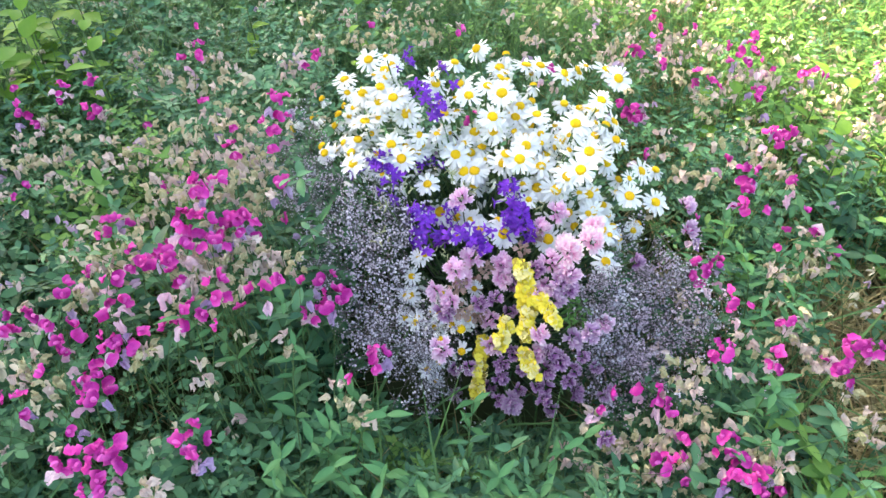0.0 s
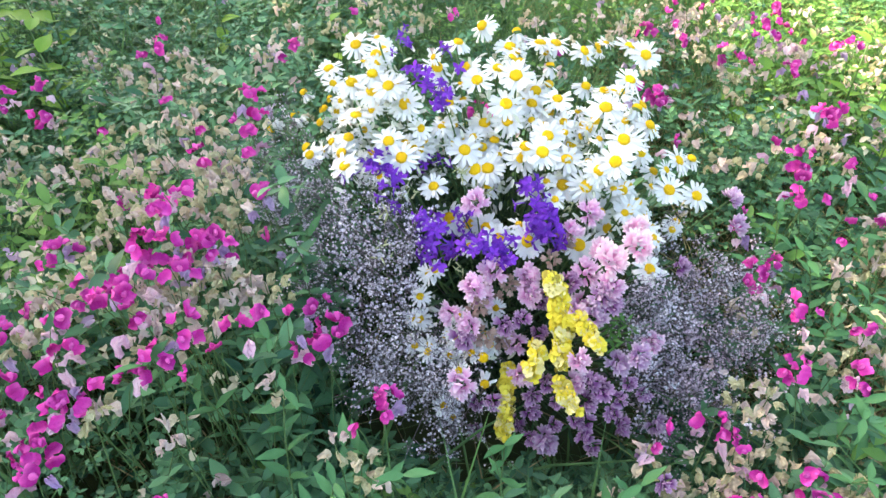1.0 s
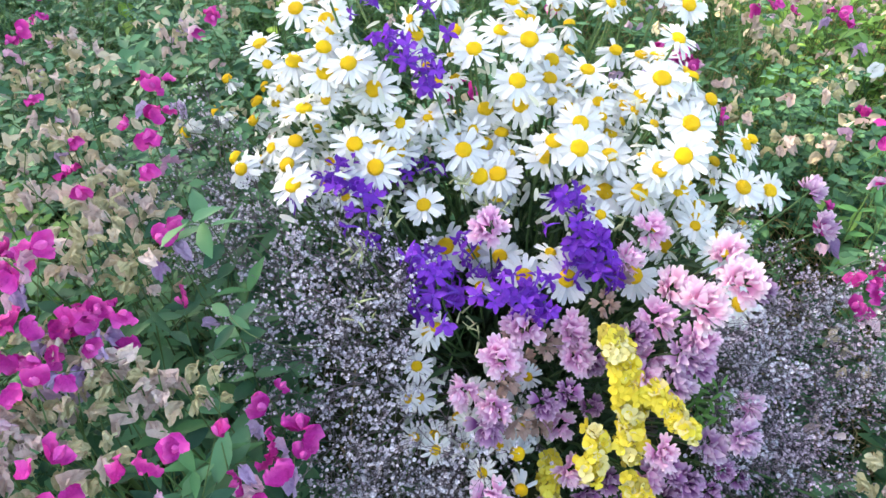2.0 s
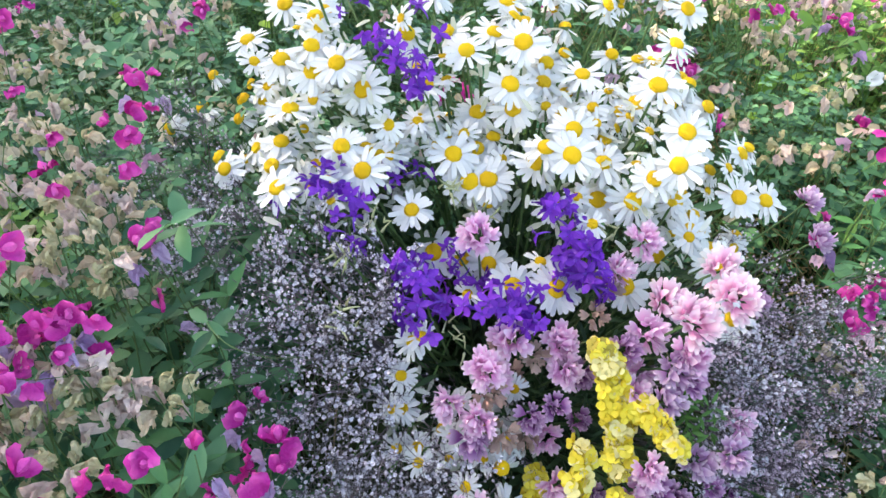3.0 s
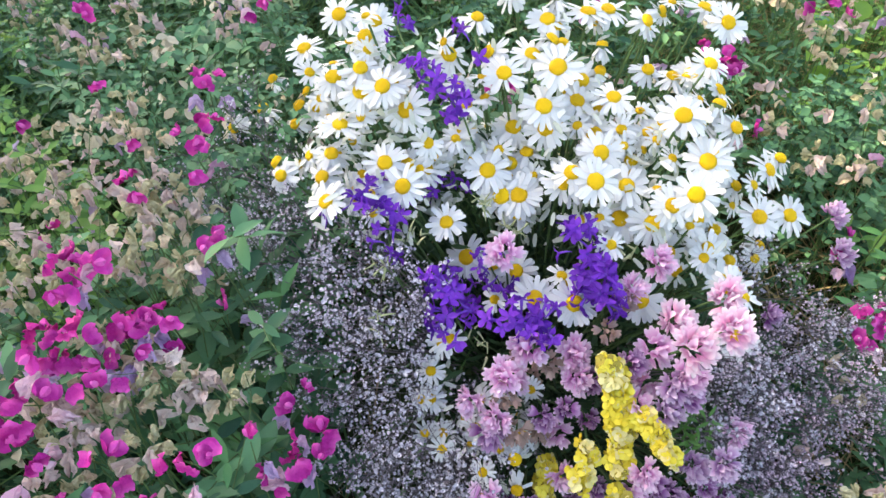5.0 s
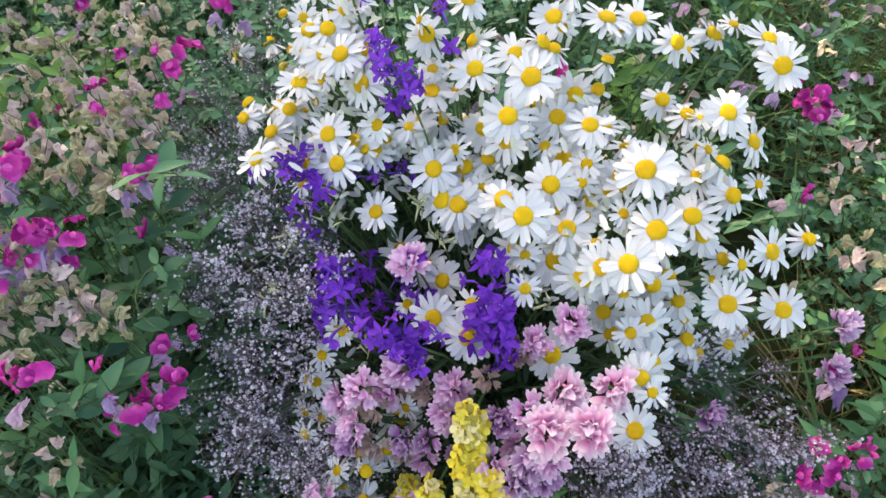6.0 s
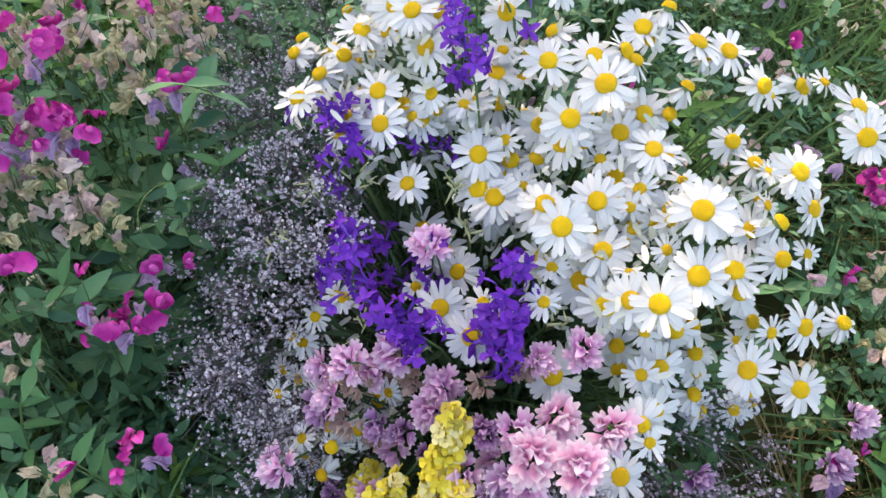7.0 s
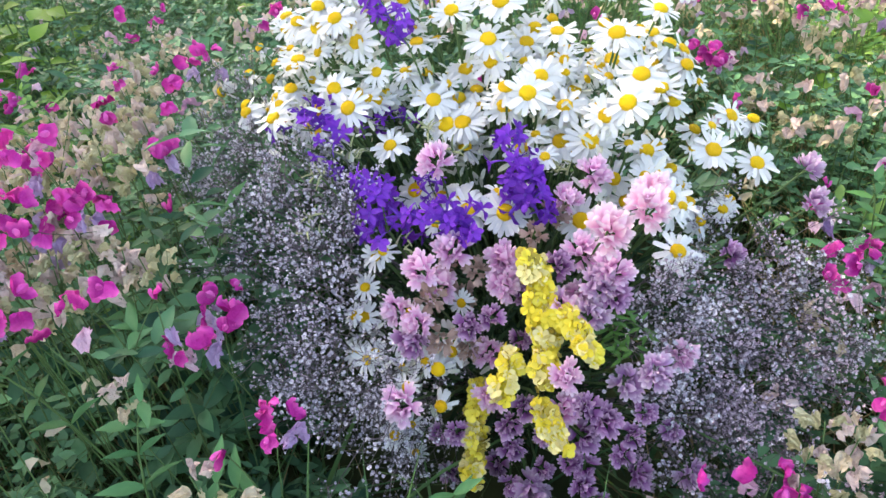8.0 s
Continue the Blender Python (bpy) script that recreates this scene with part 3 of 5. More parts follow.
def daisy_template(style, k):
    rnd = random.Random(100 + style * 10 + k)
    label = ("white ox-eye daisy with a yellow disc in the bouquet", "white daisy with petals bent back from its domed yellow disc",
             "fading white daisy with drooping petals round a high disc", "small white daisy with a yellow disc deep in the bouquet")[style]
    ob = thing("daisy", pose(0, 0, 0), label, "flower", "daisies of the bouquet")
    piece("disc", DISC, ob, Matrix.Diagonal((1, 1, (1.0, 1.25, 1.7, 0.9)[style], 1)))
    if style == 3:
        piece("corolla", small_corolla(k), ob)
        return ob
    if style == 2:
        piece("calyx", CUP, ob)
    count = rnd.choice((21, 22, 23))
    droop = (4, 26, 58, 2)[style]
    for i in range(count):
        if rnd.random() < (0.03, 0.06, 0.15, 0.08)[style]:
            continue
        a = 360 * i / count + rnd.uniform(-5, 5)
        m = pose(0, 0, 0.0008 * (i % 2) - 0.0004, 0, 0, a) @ pose(0, 0, 0, rnd.gauss(-droop, 6 + 0.12 * droop), rnd.gauss(0, 11), 0) @ Matrix.Scale(rnd.uniform(0.9, 1.08), 4)
        piece("petal", rnd.choice(RAYS), ob, m)
    return ob


def small_corolla(k):
    """The rays of a small daisy, grown together at the base."""
    rnd = random.Random(800 + k)
    verts, faces = [(0, 0, 0)], []
    for i in range(18):
        if rnd.random() < 0.08:
            continue
        m = pose(0, 0, 0.0008 * (i % 2), 0, 0, 20 * i + rnd.uniform(-5, 5)) @ pose(0, 0, 0, rnd.gauss(-6, 9), rnd.gauss(0, 11), 0) @ Matrix.Scale(rnd.uniform(0.9, 1.08), 4)
        me, n = rnd.choice(RAYS), len(verts)
        verts += [tuple(m @ v.co) for v in me.vertices]
        faces += [tuple(q + n for q in p.vertices) for p in me.polygons]
        faces.append((0, n + 4, n + 3, n + 2, n + 1, n))
    return mesh("small_corolla", verts, faces, DAISY_WHITE)


DAISY = {}
DAISY_SIZE = (1.04, 1.02, 0.98, 0.84)


def put_daisy(x, y, z, style, size=1.0):
    k = R.randrange(3)
    n = outward((x, y, z), *((0.75, 0.2), (0.55, 0.25), (0.15, 0.3), (0.6, 0.32))[style])
    if style == 3 and z < 0.42:
        x, y, z = Vector((x, y, z)) - n * 0.020
    m = facing((x, y, z), n, R.uniform(0, 360), DAISY_SIZE[style] * size * R.uniform(0.92, 1.1))
    if (style, k) in DAISY:
        ob = copy_thing(DAISY[style, k], m)
        for c in list(ob.children):
            if c.name.startswith("stem"):
                bpy.data.objects.remove(c)
    else:
        ob = DAISY[style, k] = daisy_template(style, k)
        ob.matrix_basis = m
    stem_part(ob, (x, y, z), n, 0.0013)


def larkspur_corolla(k):
    """Five pointed petals grown together at the throat."""
    rnd = random.Random(60 + k)
    verts, faces = [(0, 0, 0)], []
    for i in range(5):
        w = rnd.uniform(0.0026, 0.0042)
        v, fc = blade(rnd.uniform(0.011, 0.0145), [0.0010, w * 0.75, w, w * 0.8, 0.0005], fold=rnd.uniform(0.2, 0.7), sag=rnd.uniform(-0.003, 0.005), wave=0.0010)
        m = pose(0, 0, 0, 0, 0, 72 * i + rnd.uniform(-14, 14)) @ pose(0, 0.0012, 0, rnd.uniform(-12, 50), rnd.uniform(-25, 25), 0)
        n = len(verts)
        verts += [tuple(m @ Vector(p)) for p in v]
        faces += [tuple(q + n for q in x) for x in fc] + [(0, n + 2, n + 1, n)]
    return mesh("larkspur_corolla", verts, faces, VIOLET)


COROLLAS = [larkspur_corolla(k) for k in range(6)]
SPUR = mesh("larkspur_spur", *tube(bezier((0, 0, 0.002), (0, 0, -0.006), (0.001, 0, -0.010), (0.004, 0, -0.015), 5), 0.0020, 0.0005, 6), VIOLET_SPUR)


def put_larkspur(top, bottom, many=24, size=1.0):
    a, b = Vector(top), Vector(bottom)
    ob = thing("larkspur", Matrix.Translation(a), "deep violet larkspur spike with spurred florets", "flower", "larkspur spikes")
    n = outward(a.lerp(b, 0.5), 0.6, 0.05)
    along = (b - a) if (b - a).length > 0.01 else Vector((0, -0.02, -0.02))
    foot = FOOT + Vector((R.gauss(0, 0.015), R.gauss(0, 0.015), 0))
    path = [a, b] + bezier(b, b + along * 0.5 - n * 0.03, foot.lerp(b, 0.4) + Vector((0, 0, 0.03)), foot, 7)[1:]
    v, fc = tube([q - a - n * 0.008 for q in path], 0.0010, 0.0018, 5)
    piece("stem", mesh("flower_stem", v, fc, STEM), ob)
    many = round(many * 1.15)
    for i in range(many):
        t = (i + 0.5) / many
        c = a.lerp(b, t * 1.15 - 0.08) - a
        side = rand_dir(0.0)
        d = (n * R.uniform(0.2, 1.0) + side * 0.9).normalized()
        f = piece("floret", SPUR, ob, facing(c + d * R.uniform(0.007, 0.023), d, R.uniform(0, 360), size * R.uniform(0.68, 1.05)))
        piece("corolla", R.choice(COROLLAS), f, pose(0, 0, 0.001))


def vetch_floret(mat, name):
    """A pea flower along +y: a blunt, boat-shaped keel between two wings, under a rounded standard that stands up."""
    keel = blade(0.0124, [0.0006, 0.0018, 0.0023, 0.0022, 0.0010], fold=0.6, sag=-0.0020, thick=0.0005)
    flag = moved(blade(0.0122, [0.0008, 0.0024, 0.0033, 0.0027, 0.0009], fold=-0.3, sag=-0.0034, thick=0.0004, wave=0.0004), pose(0, 0.0008, 0.0010, 28, 0, 0))
    wings = [moved(blade(0.0112, [0.0005, 0.0015, 0.0021, 0.0020, 0.0008], fold=0.3, sag=-0.0012, thick=0.0003), pose(0, 0.0006, 0.0004, 6, 20 * s, -21 * s)) for s in (-1, 1)]
    return mesh(name, *tied(keel, flag, *wings), mat)


VETCH = [vetch_floret(m, n) for m, n in ((VETCH_PINK, "pink_floret"), (VETCH_MAUVE, "mauve_floret"), (VETCH_PURPLE, "purple_floret"), (VETCH_DRY, "dry_floret"), (VETCH_LILAC, "lilac_floret"))]
VETCH_HEADS = {}


def vetch_template(kind, k):
    label = ("pale pink crown vetch head with white-tipped florets", "mauve-pink crown vetch head in the bouquet", "dusky purple crown vetch head, partly spent",
             "withered pinkish-beige crown vetch head", "pale lilac crown vetch head with loose florets")[kind]
    ob = thing("crown_vetch", pose(0, 0, 0), label, "flower", "crown vetch heads")
    rnd = random.Random(500 + 10 * kind + k)
    count = (16, 15, 12, 10, 14)[kind]
    for i in range(count):
        t = (i + 0.5) / count
        tilt = math.acos(1 - 1.25 * t)
        a = i * 2.39996
        d = Vector((math.sin(tilt) * math.cos(a), math.sin(tilt) * math.sin(a), math.cos(tilt))) + Vector([rnd.gauss(0, 0.12) for _ in range(3)])
        m = d.to_track_quat("Y", "Z").to_matrix().to_4x4()
        piece("floret", VETCH[kind], ob, Matrix.Translation(d.normalized() * rnd.uniform(0.003, 0.0075)) @ m @ pose(0, 0, 0, 0, rnd.uniform(-40, 40), 0) @ Matrix.Scale(rnd.uniform(0.9, 1.25), 4))
    return ob


def put_vetch(x, y, z, kind):
    k = R.randrange(2)
    n = outward((x, y, z), 0.6, 0.2)
    m = facing((x, y, z), n, R.uniform(0, 360), R.uniform(1.02, 1.16) if kind == 0 else R.uniform(0.92, 1.1) if kind == 1 else R.uniform(0.95, 1.1) if kind == 4 else R.uniform(0.75, 1.0))
    if (kind, k) in VETCH_HEADS:
        ob = copy_thing(VETCH_HEADS[kind, k], m)
        for c in list(ob.children):
            if c.name.startswith("stem"):
                bpy.data.objects.remove(c)
    else:
        ob = VETCH_HEADS[kind, k] = vetch_template(kind, k)
        ob.matrix_basis = m
    stem_part(ob, (x, y, z), n, 0.0011)


def mullein_floret(mat, name, seed):
    rnd = random.Random(seed)
    lots = [moved(blade(0.0076, [0.0010, 0.0026, 0.0038, 0.0036, 0.0016], fold=0.12, sag=0.0005, thick=0.0004, wave=0.0003), pose(0, 0, 0, 0, 0, 72 * k + rnd.uniform(-12, 12)) @ pose(0, 0.0005, 0, rnd.uniform(-10, 42), rnd.uniform(-28, 28), 0)) for k in range(5)]
    lots.append(tube([(0, 0, -0.003), (0, 0, 0.001), (0, 0, 0.003)], 0.0014, 0.0008, 5))
    return mesh(name, *tied(*lots), mat)


MULLEIN = [mullein_floret(YELLOW, "yellow_floret", 1), mullein_floret(YELLOW, "yellow_floret", 2), mullein_floret(YELLOW_PALE, "pale_floret", 3), mullein_floret(OLIVE, "spent_floret", 4)]


def put_mullein(top, bottom, width, spent=1.0):
    a, b = Vector(top), Vector(bottom)
    ob = thing("yellow_flower_spike", Matrix.Translation(a), "drooping bright yellow flower spike with crowded florets", "flower", "yellow flower spikes")
    n = outward(a.lerp(b, 0.5), 0.6, 0.0)
    foot = FOOT + Vector((R.gauss(0, 0.015), R.gauss(0, 0.015), 0))
    path = [b, b.lerp(a, 0.5), a] + bezier(a, a + (a - b) * 0.6 - n * 0.02, foot.lerp(a, 0.5) + Vector((0, 0, 0.06)), foot, 7)[1:]
    v, fc = tube([q - a - n * 0.006 for q in path], 0.0012, 0.0022, 5)
    piece("stem", mesh("flower_stem", v, fc, STEM), ob)
    for i in range(int(18 + (b - a).length * 1350)):
        c = a.lerp(b, R.uniform(-0.03, 1.03)) - a
        d = (n * R.uniform(-0.2, 1.0) + rand_dir(0.0)).normalized()
        me = MULLEIN[R.choices((0, 1, 2, 3), (4, 4, 4.2, spent))[0]]
        piece("floret", me, ob, facing(c + n * 0.008 + d * width * R.uniform(0.3, 1.1), d + n * 0.6 + Vector([R.gauss(0, 0.3) for _ in range(3)]), R.uniform(0, 360), R.uniform(0.7, 1.0)))


def blossom_lot():
    """A tiny blossom: five cupped petals on a short calyx."""
    lots = [moved(blade(1.0, [0.30, 0.50], fold=0.3, sag=-0.25), pose(0, 0, 0, 0, 0, 72 * k) @ pose(0, 0.05, 0, 30, 0, 0)) for k in range(5)]
    lots.append(tube([(0, 0, -0.9), (0, 0, 0.1)], 0.15, 0.42, 3))
    return joined(*lots)


BLOSSOM = blossom_lot()


def put_gypsophila(x, y, z, spread=0.048, many=180):
    """An airy spray: forked hair-thin stems, each ending in a tiny blossom."""
    p = Vector((x, y, z))
    n = outward(p, 0.5, 0.1)
    many *= (0.85 if z < 0.4 else 1.0) if x < 0.05 else 1.25
    ob = thing("gypsophila_spray", Matrix.Translation(p), "airy grey-white baby's breath spray with tiny blossoms", "flower", "baby's breath sprays")
    foot = FOOT + Vector((R.gauss(0, 0.02), R.gauss(0, 0.02), 0)) - p
    fork = -n * 0.09
    lots = [tube(bezier(fork, fork - n * 0.04, foot.lerp(fork, 0.4) + Vector((0, 0, 0.03)), foot, 7), 0.0009, 0.0016, 4)]
    places, dirs, normals, sizes = [], [], [], []
    for i in range(6):
        end = Vector([R.gauss(0, 0.72) for _ in range(3)]) * spread - n * R.uniform(0.0, 0.03)
        bough = bezier(fork, fork.lerp(end, 0.3) + n * 0.015, fork.lerp(end, 0.7) + rand_dir() * 0.012, end, 6)
        lots.append(tube(bough, 0.00055, 0.0003, 3))
        for j in range(3):
            root = bough[3 + j]
            hub = root + Vector([R.gauss(0, 0.012) for _ in range(3)]) + n * 0.006
            lots.append(tube([root, hub], 0.00036, 0.00028, 3))
            big, wide = R.uniform(0.75, 1.25), R.uniform(0.0045, 0.0085)
            for k in range(round(many / 18 * R.uniform(0.6, 1.4))):
                tip = hub + n * wide + Vector([R.gauss(0, wide) for _ in range(3)])
                lots.append(tube([hub, tip], 0.00026, 0.00018, 3))
                d = (tip - hub).normalized() + n * 0.6 + Vector((0, 0, 0.3))
                places.append(tip)
                dirs.append(d.cross(rand_dir(0.3)))
                normals.append(d)
                sizes.append(big * R.choice((0.0009, 0.0011, 0.0014, 0.0017, 0.0020, 0.0023)))
    piece("forked_stem", mesh("forked_stem", *joined(*lots), GYPS_STEM), ob)
    b = scattered("blossoms", BLOSSOM, places, dirs, normals, sizes, R.choice((GYPS, GYPS, GYPS_DULL) if x < 0.05 else (GYPS, GYPS_DULL, GYPS_MAUVE, GYPS_MAUVE)), "", "")
    b.parent = ob


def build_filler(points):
    """Foliage and leafy stems that fill the inside of the bouquet, coloured dark for the shade in its gaps."""
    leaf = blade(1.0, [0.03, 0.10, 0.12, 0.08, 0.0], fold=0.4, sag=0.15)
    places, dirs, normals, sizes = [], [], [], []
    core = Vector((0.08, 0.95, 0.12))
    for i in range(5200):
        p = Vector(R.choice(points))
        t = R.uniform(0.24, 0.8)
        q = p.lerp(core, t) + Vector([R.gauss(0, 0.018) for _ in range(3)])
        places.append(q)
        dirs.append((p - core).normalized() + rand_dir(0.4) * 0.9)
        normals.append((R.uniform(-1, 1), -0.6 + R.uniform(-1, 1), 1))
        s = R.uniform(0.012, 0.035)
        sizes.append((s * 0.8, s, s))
    scattered("bouquet_foliage", leaf, places, dirs, normals, sizes, SHADE_GREEN, "leaflets inside the wildflower bouquet, green darkened for the shade there", "foliage")


# ---- placing: bouquet ----
put_daisy(-0.207, 1.021, 0.468, 2)
put_daisy(-0.200, 0.996, 0.472, 1)
put_daisy(-0.142, 1.000, 0.496, 1)
put_daisy(-0.170, 1.020, 0.477, 3)
put_daisy(-0.151, 0.972, 0.489, 1)
put_daisy(-0.143, 0.928, 0.498, 0)
put_daisy(-0.084, 0.969, 0.507, 0)
put_daisy(-0.100, 0.943, 0.489, 3)
put_daisy(-0.067, 0.946, 0.495, 0)
put_daisy(-0.105, 1.030, 0.551, 0)
put_daisy(-0.081, 1.018, 0.565, 0)
put_daisy(-0.074, 1.052, 0.544, 0)
put_daisy(-0.107, 1.018, 0.529, 3)
put_daisy(-0.060, 1.009, 0.541, 0)
put_daisy(-0.062, 0.978, 0.495, 1)
put_daisy(-0.039, 0.986, 0.515, 3)
put_daisy(-0.034, 0.996, 0.484, 1)
put_daisy(-0.009, 1.008, 0.502, 0)
put_daisy(-0.010, 0.996, 0.510, 3)
put_daisy(0.008, 1.034, 0.488, 1)
put_daisy(0.002, 1.031, 0.527, 0)
put_daisy(-0.012, 1.065, 0.565, 1)
put_daisy(0.031, 1.076, 0.558, 1)
put_daisy(0.043, 1.040, 0.556, 0)
put_daisy(0.021, 1.048, 0.547, 3)
put_daisy(0.054, 1.031, 0.491, 0)
put_daisy(0.029, 1.053, 0.476, 3)
put_daisy(0.035, 0.996, 0.491, 3)
put_daisy(0.046, 0.990, 0.476, 1)
put_daisy(0.021, 0.972, 0.485, 0)
put_daisy(0.066, 1.004, 0.478, 1)
put_daisy(0.084, 1.002, 0.512, 0)
put_daisy(0.075, 1.065, 0.560, 0)
put_daisy(0.097, 1.077, 0.568, 1)
put_daisy(0.108, 1.076, 0.564, 1)
put_daisy(0.098, 1.118, 0.566, 0)
put_daisy(0.110, 1.139, 0.579, 2)
put_daisy(0.146, 1.136, 0.561, 0)
put_daisy(0.174, 1.156, 0.550, 0)
put_daisy(0.267, 1.211, 0.520, 3)
put_daisy(0.245, 1.182, 0.528, 2)
put_daisy(0.303, 1.196, 0.520, 0)
put_daisy(0.316, 1.152, 0.526, 0)
put_daisy(0.097, 1.034, 0.564, 0)
put_daisy(0.156, 1.095, 0.544, 2)
put_daisy(0.097, 1.065, 0.499, 0)
put_daisy(0.133, 1.072, 0.517, 0)
put_daisy(0.082, 1.013, 0.532, 0)
put_daisy(0.123, 1.041, 0.514, 0)
put_daisy(0.156, 1.022, 0.531, 0)
put_daisy(0.153, 1.078, 0.523, 2)
put_daisy(0.119, 1.010, 0.506, 3)
put_daisy(0.138, 1.009, 0.494, 0)
put_daisy(0.214, 1.099, 0.506, 1)
put_daisy(0.240, 1.088, 0.503, 1)
put_daisy(0.272, 1.073, 0.528, 0)
put_daisy(0.190, 1.030, 0.504, 3)
put_daisy(0.161, 0.993, 0.512, 3)
put_daisy(0.055, 0.961, 0.458, 0)
put_daisy(0.052, 0.950, 0.437, 1)
put_daisy(0.069, 0.970, 0.476, 3)
put_daisy(0.100, 0.932, 0.514, 1)
put_daisy(0.121, 0.920, 0.512, 0)
put_daisy(0.113, 0.930, 0.446, 1)
put_daisy(0.141, 0.994, 0.483, 0)
put_daisy(0.161, 0.976, 0.505, 3)
put_daisy(0.171, 0.973, 0.486, 1)
put_daisy(0.184, 0.980, 0.494, 3)
put_daisy(0.192, 0.997, 0.500, 1)
put_daisy(0.211, 0.968, 0.547, 0)
put_daisy(0.158, 0.935, 0.488, 0)
put_daisy(0.185, 0.924, 0.493, 3)
put_daisy(0.202, 0.946, 0.512, 3)
put_daisy(0.231, 0.931, 0.519, 0)
put_daisy(0.263, 0.991, 0.473, 0)
put_daisy(0.276, 0.981, 0.462, 1)
put_daisy(0.293, 1.013, 0.487, 1)
put_daisy(0.327, 1.084, 0.431, 3)
put_daisy(0.277, 1.035, 0.502, 2)
put_daisy(0.317, 1.134, 0.450, 3)
put_daisy(0.153, 0.920, 0.456, 0)
put_daisy(0.195, 0.900, 0.493, 0)
put_daisy(0.215, 0.901, 0.505, 0)
put_daisy(0.257, 0.955, 0.423, 1)
put_daisy(0.244, 0.938, 0.428, 1)
put_daisy(0.304, 0.991, 0.420, 1)
put_daisy(0.320, 0.983, 0.428, 3)
put_daisy(0.346, 1.007, 0.426, 0)
put_daisy(0.391, 1.064, 0.388, 1)
put_daisy(0.218, 0.899, 0.462, 3)
put_daisy(0.206, 0.902, 0.419, 1)
put_daisy(0.218, 0.896, 0.394, 1)
put_daisy(0.245, 0.899, 0.424, 0)
put_daisy(0.272, 0.945, 0.400, 1)
put_daisy(0.290, 0.929, 0.401, 3)
put_daisy(0.232, 0.877, 0.437, 3)
put_daisy(0.290, 0.924, 0.370, 1)
put_daisy(0.312, 0.938, 0.425, 0)
put_daisy(0.347, 0.966, 0.341, 1)
put_daisy(0.372, 0.974, 0.383, 0)
put_daisy(0.258, 0.872, 0.402, 0)
put_daisy(0.247, 0.837, 0.438, 1)
put_daisy(0.306, 0.927, 0.342, 1)
put_daisy(0.324, 0.923, 0.336, 3)
put_daisy(0.259, 0.828, 0.434, 3)
put_daisy(0.170, 0.884, 0.390, 3)
put_daisy(0.058, 0.848, 0.426, 0)
put_daisy(-0.030, 0.774, 0.336, 3)
put_daisy(0.046, 0.764, 0.376, 3)
put_daisy(0.088, 0.870, 0.431, 3)
put_daisy(0.135, 0.879, 0.464, 3)
put_daisy(-0.025, 0.927, 0.458, 0, 0.82)
put_daisy(-0.097, 0.924, 0.481, 3)
put_daisy(-0.094, 1.077, 0.608, 3)
put_daisy(-0.168, 1.106, 0.524, 3)
put_daisy(-0.103, 1.042, 0.571, 1)
put_daisy(-0.222, 1.150, 0.486, 2)
put_daisy(-0.237, 1.127, 0.460, 2)
put_daisy(-0.186, 1.098, 0.484, 2)
put_daisy(-0.275, 1.114, 0.445, 2)
put_daisy(-0.111, 0.984, 0.479, 3)
put_daisy(-0.017, 1.063, 0.582, 3)
put_daisy(0.020, 1.096, 0.587, 1)
put_daisy(0.058, 1.138, 0.591, 1)
put_daisy(0.215, 1.138, 0.544, 1)
put_daisy(-0.053, 0.800, 0.382, 3)
put_daisy(-0.052, 0.775, 0.357, 3)
put_daisy(-0.065, 0.747, 0.324, 3)
put_daisy(-0.048, 0.748, 0.327, 3)
put_daisy(-0.021, 0.734, 0.309, 3)
put_daisy(-0.010, 0.765, 0.375, 3)
put_daisy(-0.012, 0.736, 0.350, 3)
put_daisy(-0.028, 0.822, 0.416, 3)
put_daisy(-0.044, 0.816, 0.407, 3)
put_daisy(0.028, 0.721, 0.337, 2)
put_daisy(-0.073, 0.780, 0.362, 3)
put_daisy(-0.026, 0.697, 0.262, 3)
put_daisy(-0.012, 0.713, 0.206, 3)
put_daisy(-0.006, 0.698, 0.265, 3)
put_daisy(0.029, 0.702, 0.307, 2)
put_daisy(-0.011, 0.709, 0.335, 3)
put_daisy(-0.046, 0.719, 0.344, 3)
put_daisy(0.036, 0.734, 0.348, 3)
put_daisy(0.004, 0.725, 0.344, 3)
put_daisy(0.254, 0.806, 0.398, 0)
put_daisy(0.336, 0.935, 0.358, 3)
put_daisy(0.095, 0.836, 0.430, 0)
put_daisy(0.047, 0.905, 0.398, 0)
put_daisy(0.169, 0.855, 0.402, 0)
put_daisy(0.105, 0.880, 0.405, 3)
put_daisy(0.020, 0.860, 0.410, 3)
put_daisy(0.032, 0.790, 0.301, 0)
put_daisy(-0.135, 1.180, 0.549, 0)
put_daisy(-0.094, 1.172, 0.542, 0)
put_daisy(-0.178, 1.153, 0.524, 0)
put_daisy(-0.043, 0.980, 0.484, 0)
put_daisy(0.274, 1.119, 0.482, 0)
put_daisy(0.311, 1.111, 0.461, 0)
put_daisy(0.218, 0.981, 0.539, 0)
put_daisy(0.262, 1.033, 0.482, 0)
put_daisy(0.213, 1.011, 0.500, 0)
put_daisy(0.097, 0.947, 0.485, 0)
put_daisy(0.181, 0.904, 0.464, 0)
put_daisy(0.052, 0.950, 0.468, 0)
put_daisy(0.034, 0.953, 0.465, 0)
put_daisy(0.124, 1.086, 0.492, 0)
put_daisy(0.135, 0.964, 0.508, 0)
put_daisy(0.023, 0.921, 0.393, 0)
put_daisy(-0.005, 0.926, 0.401, 0)
put_daisy(0.154, 1.060, 0.486, 0)
put_larkspur((-0.032, 1.004, 0.588), (-0.002, 0.992, 0.545), 18)
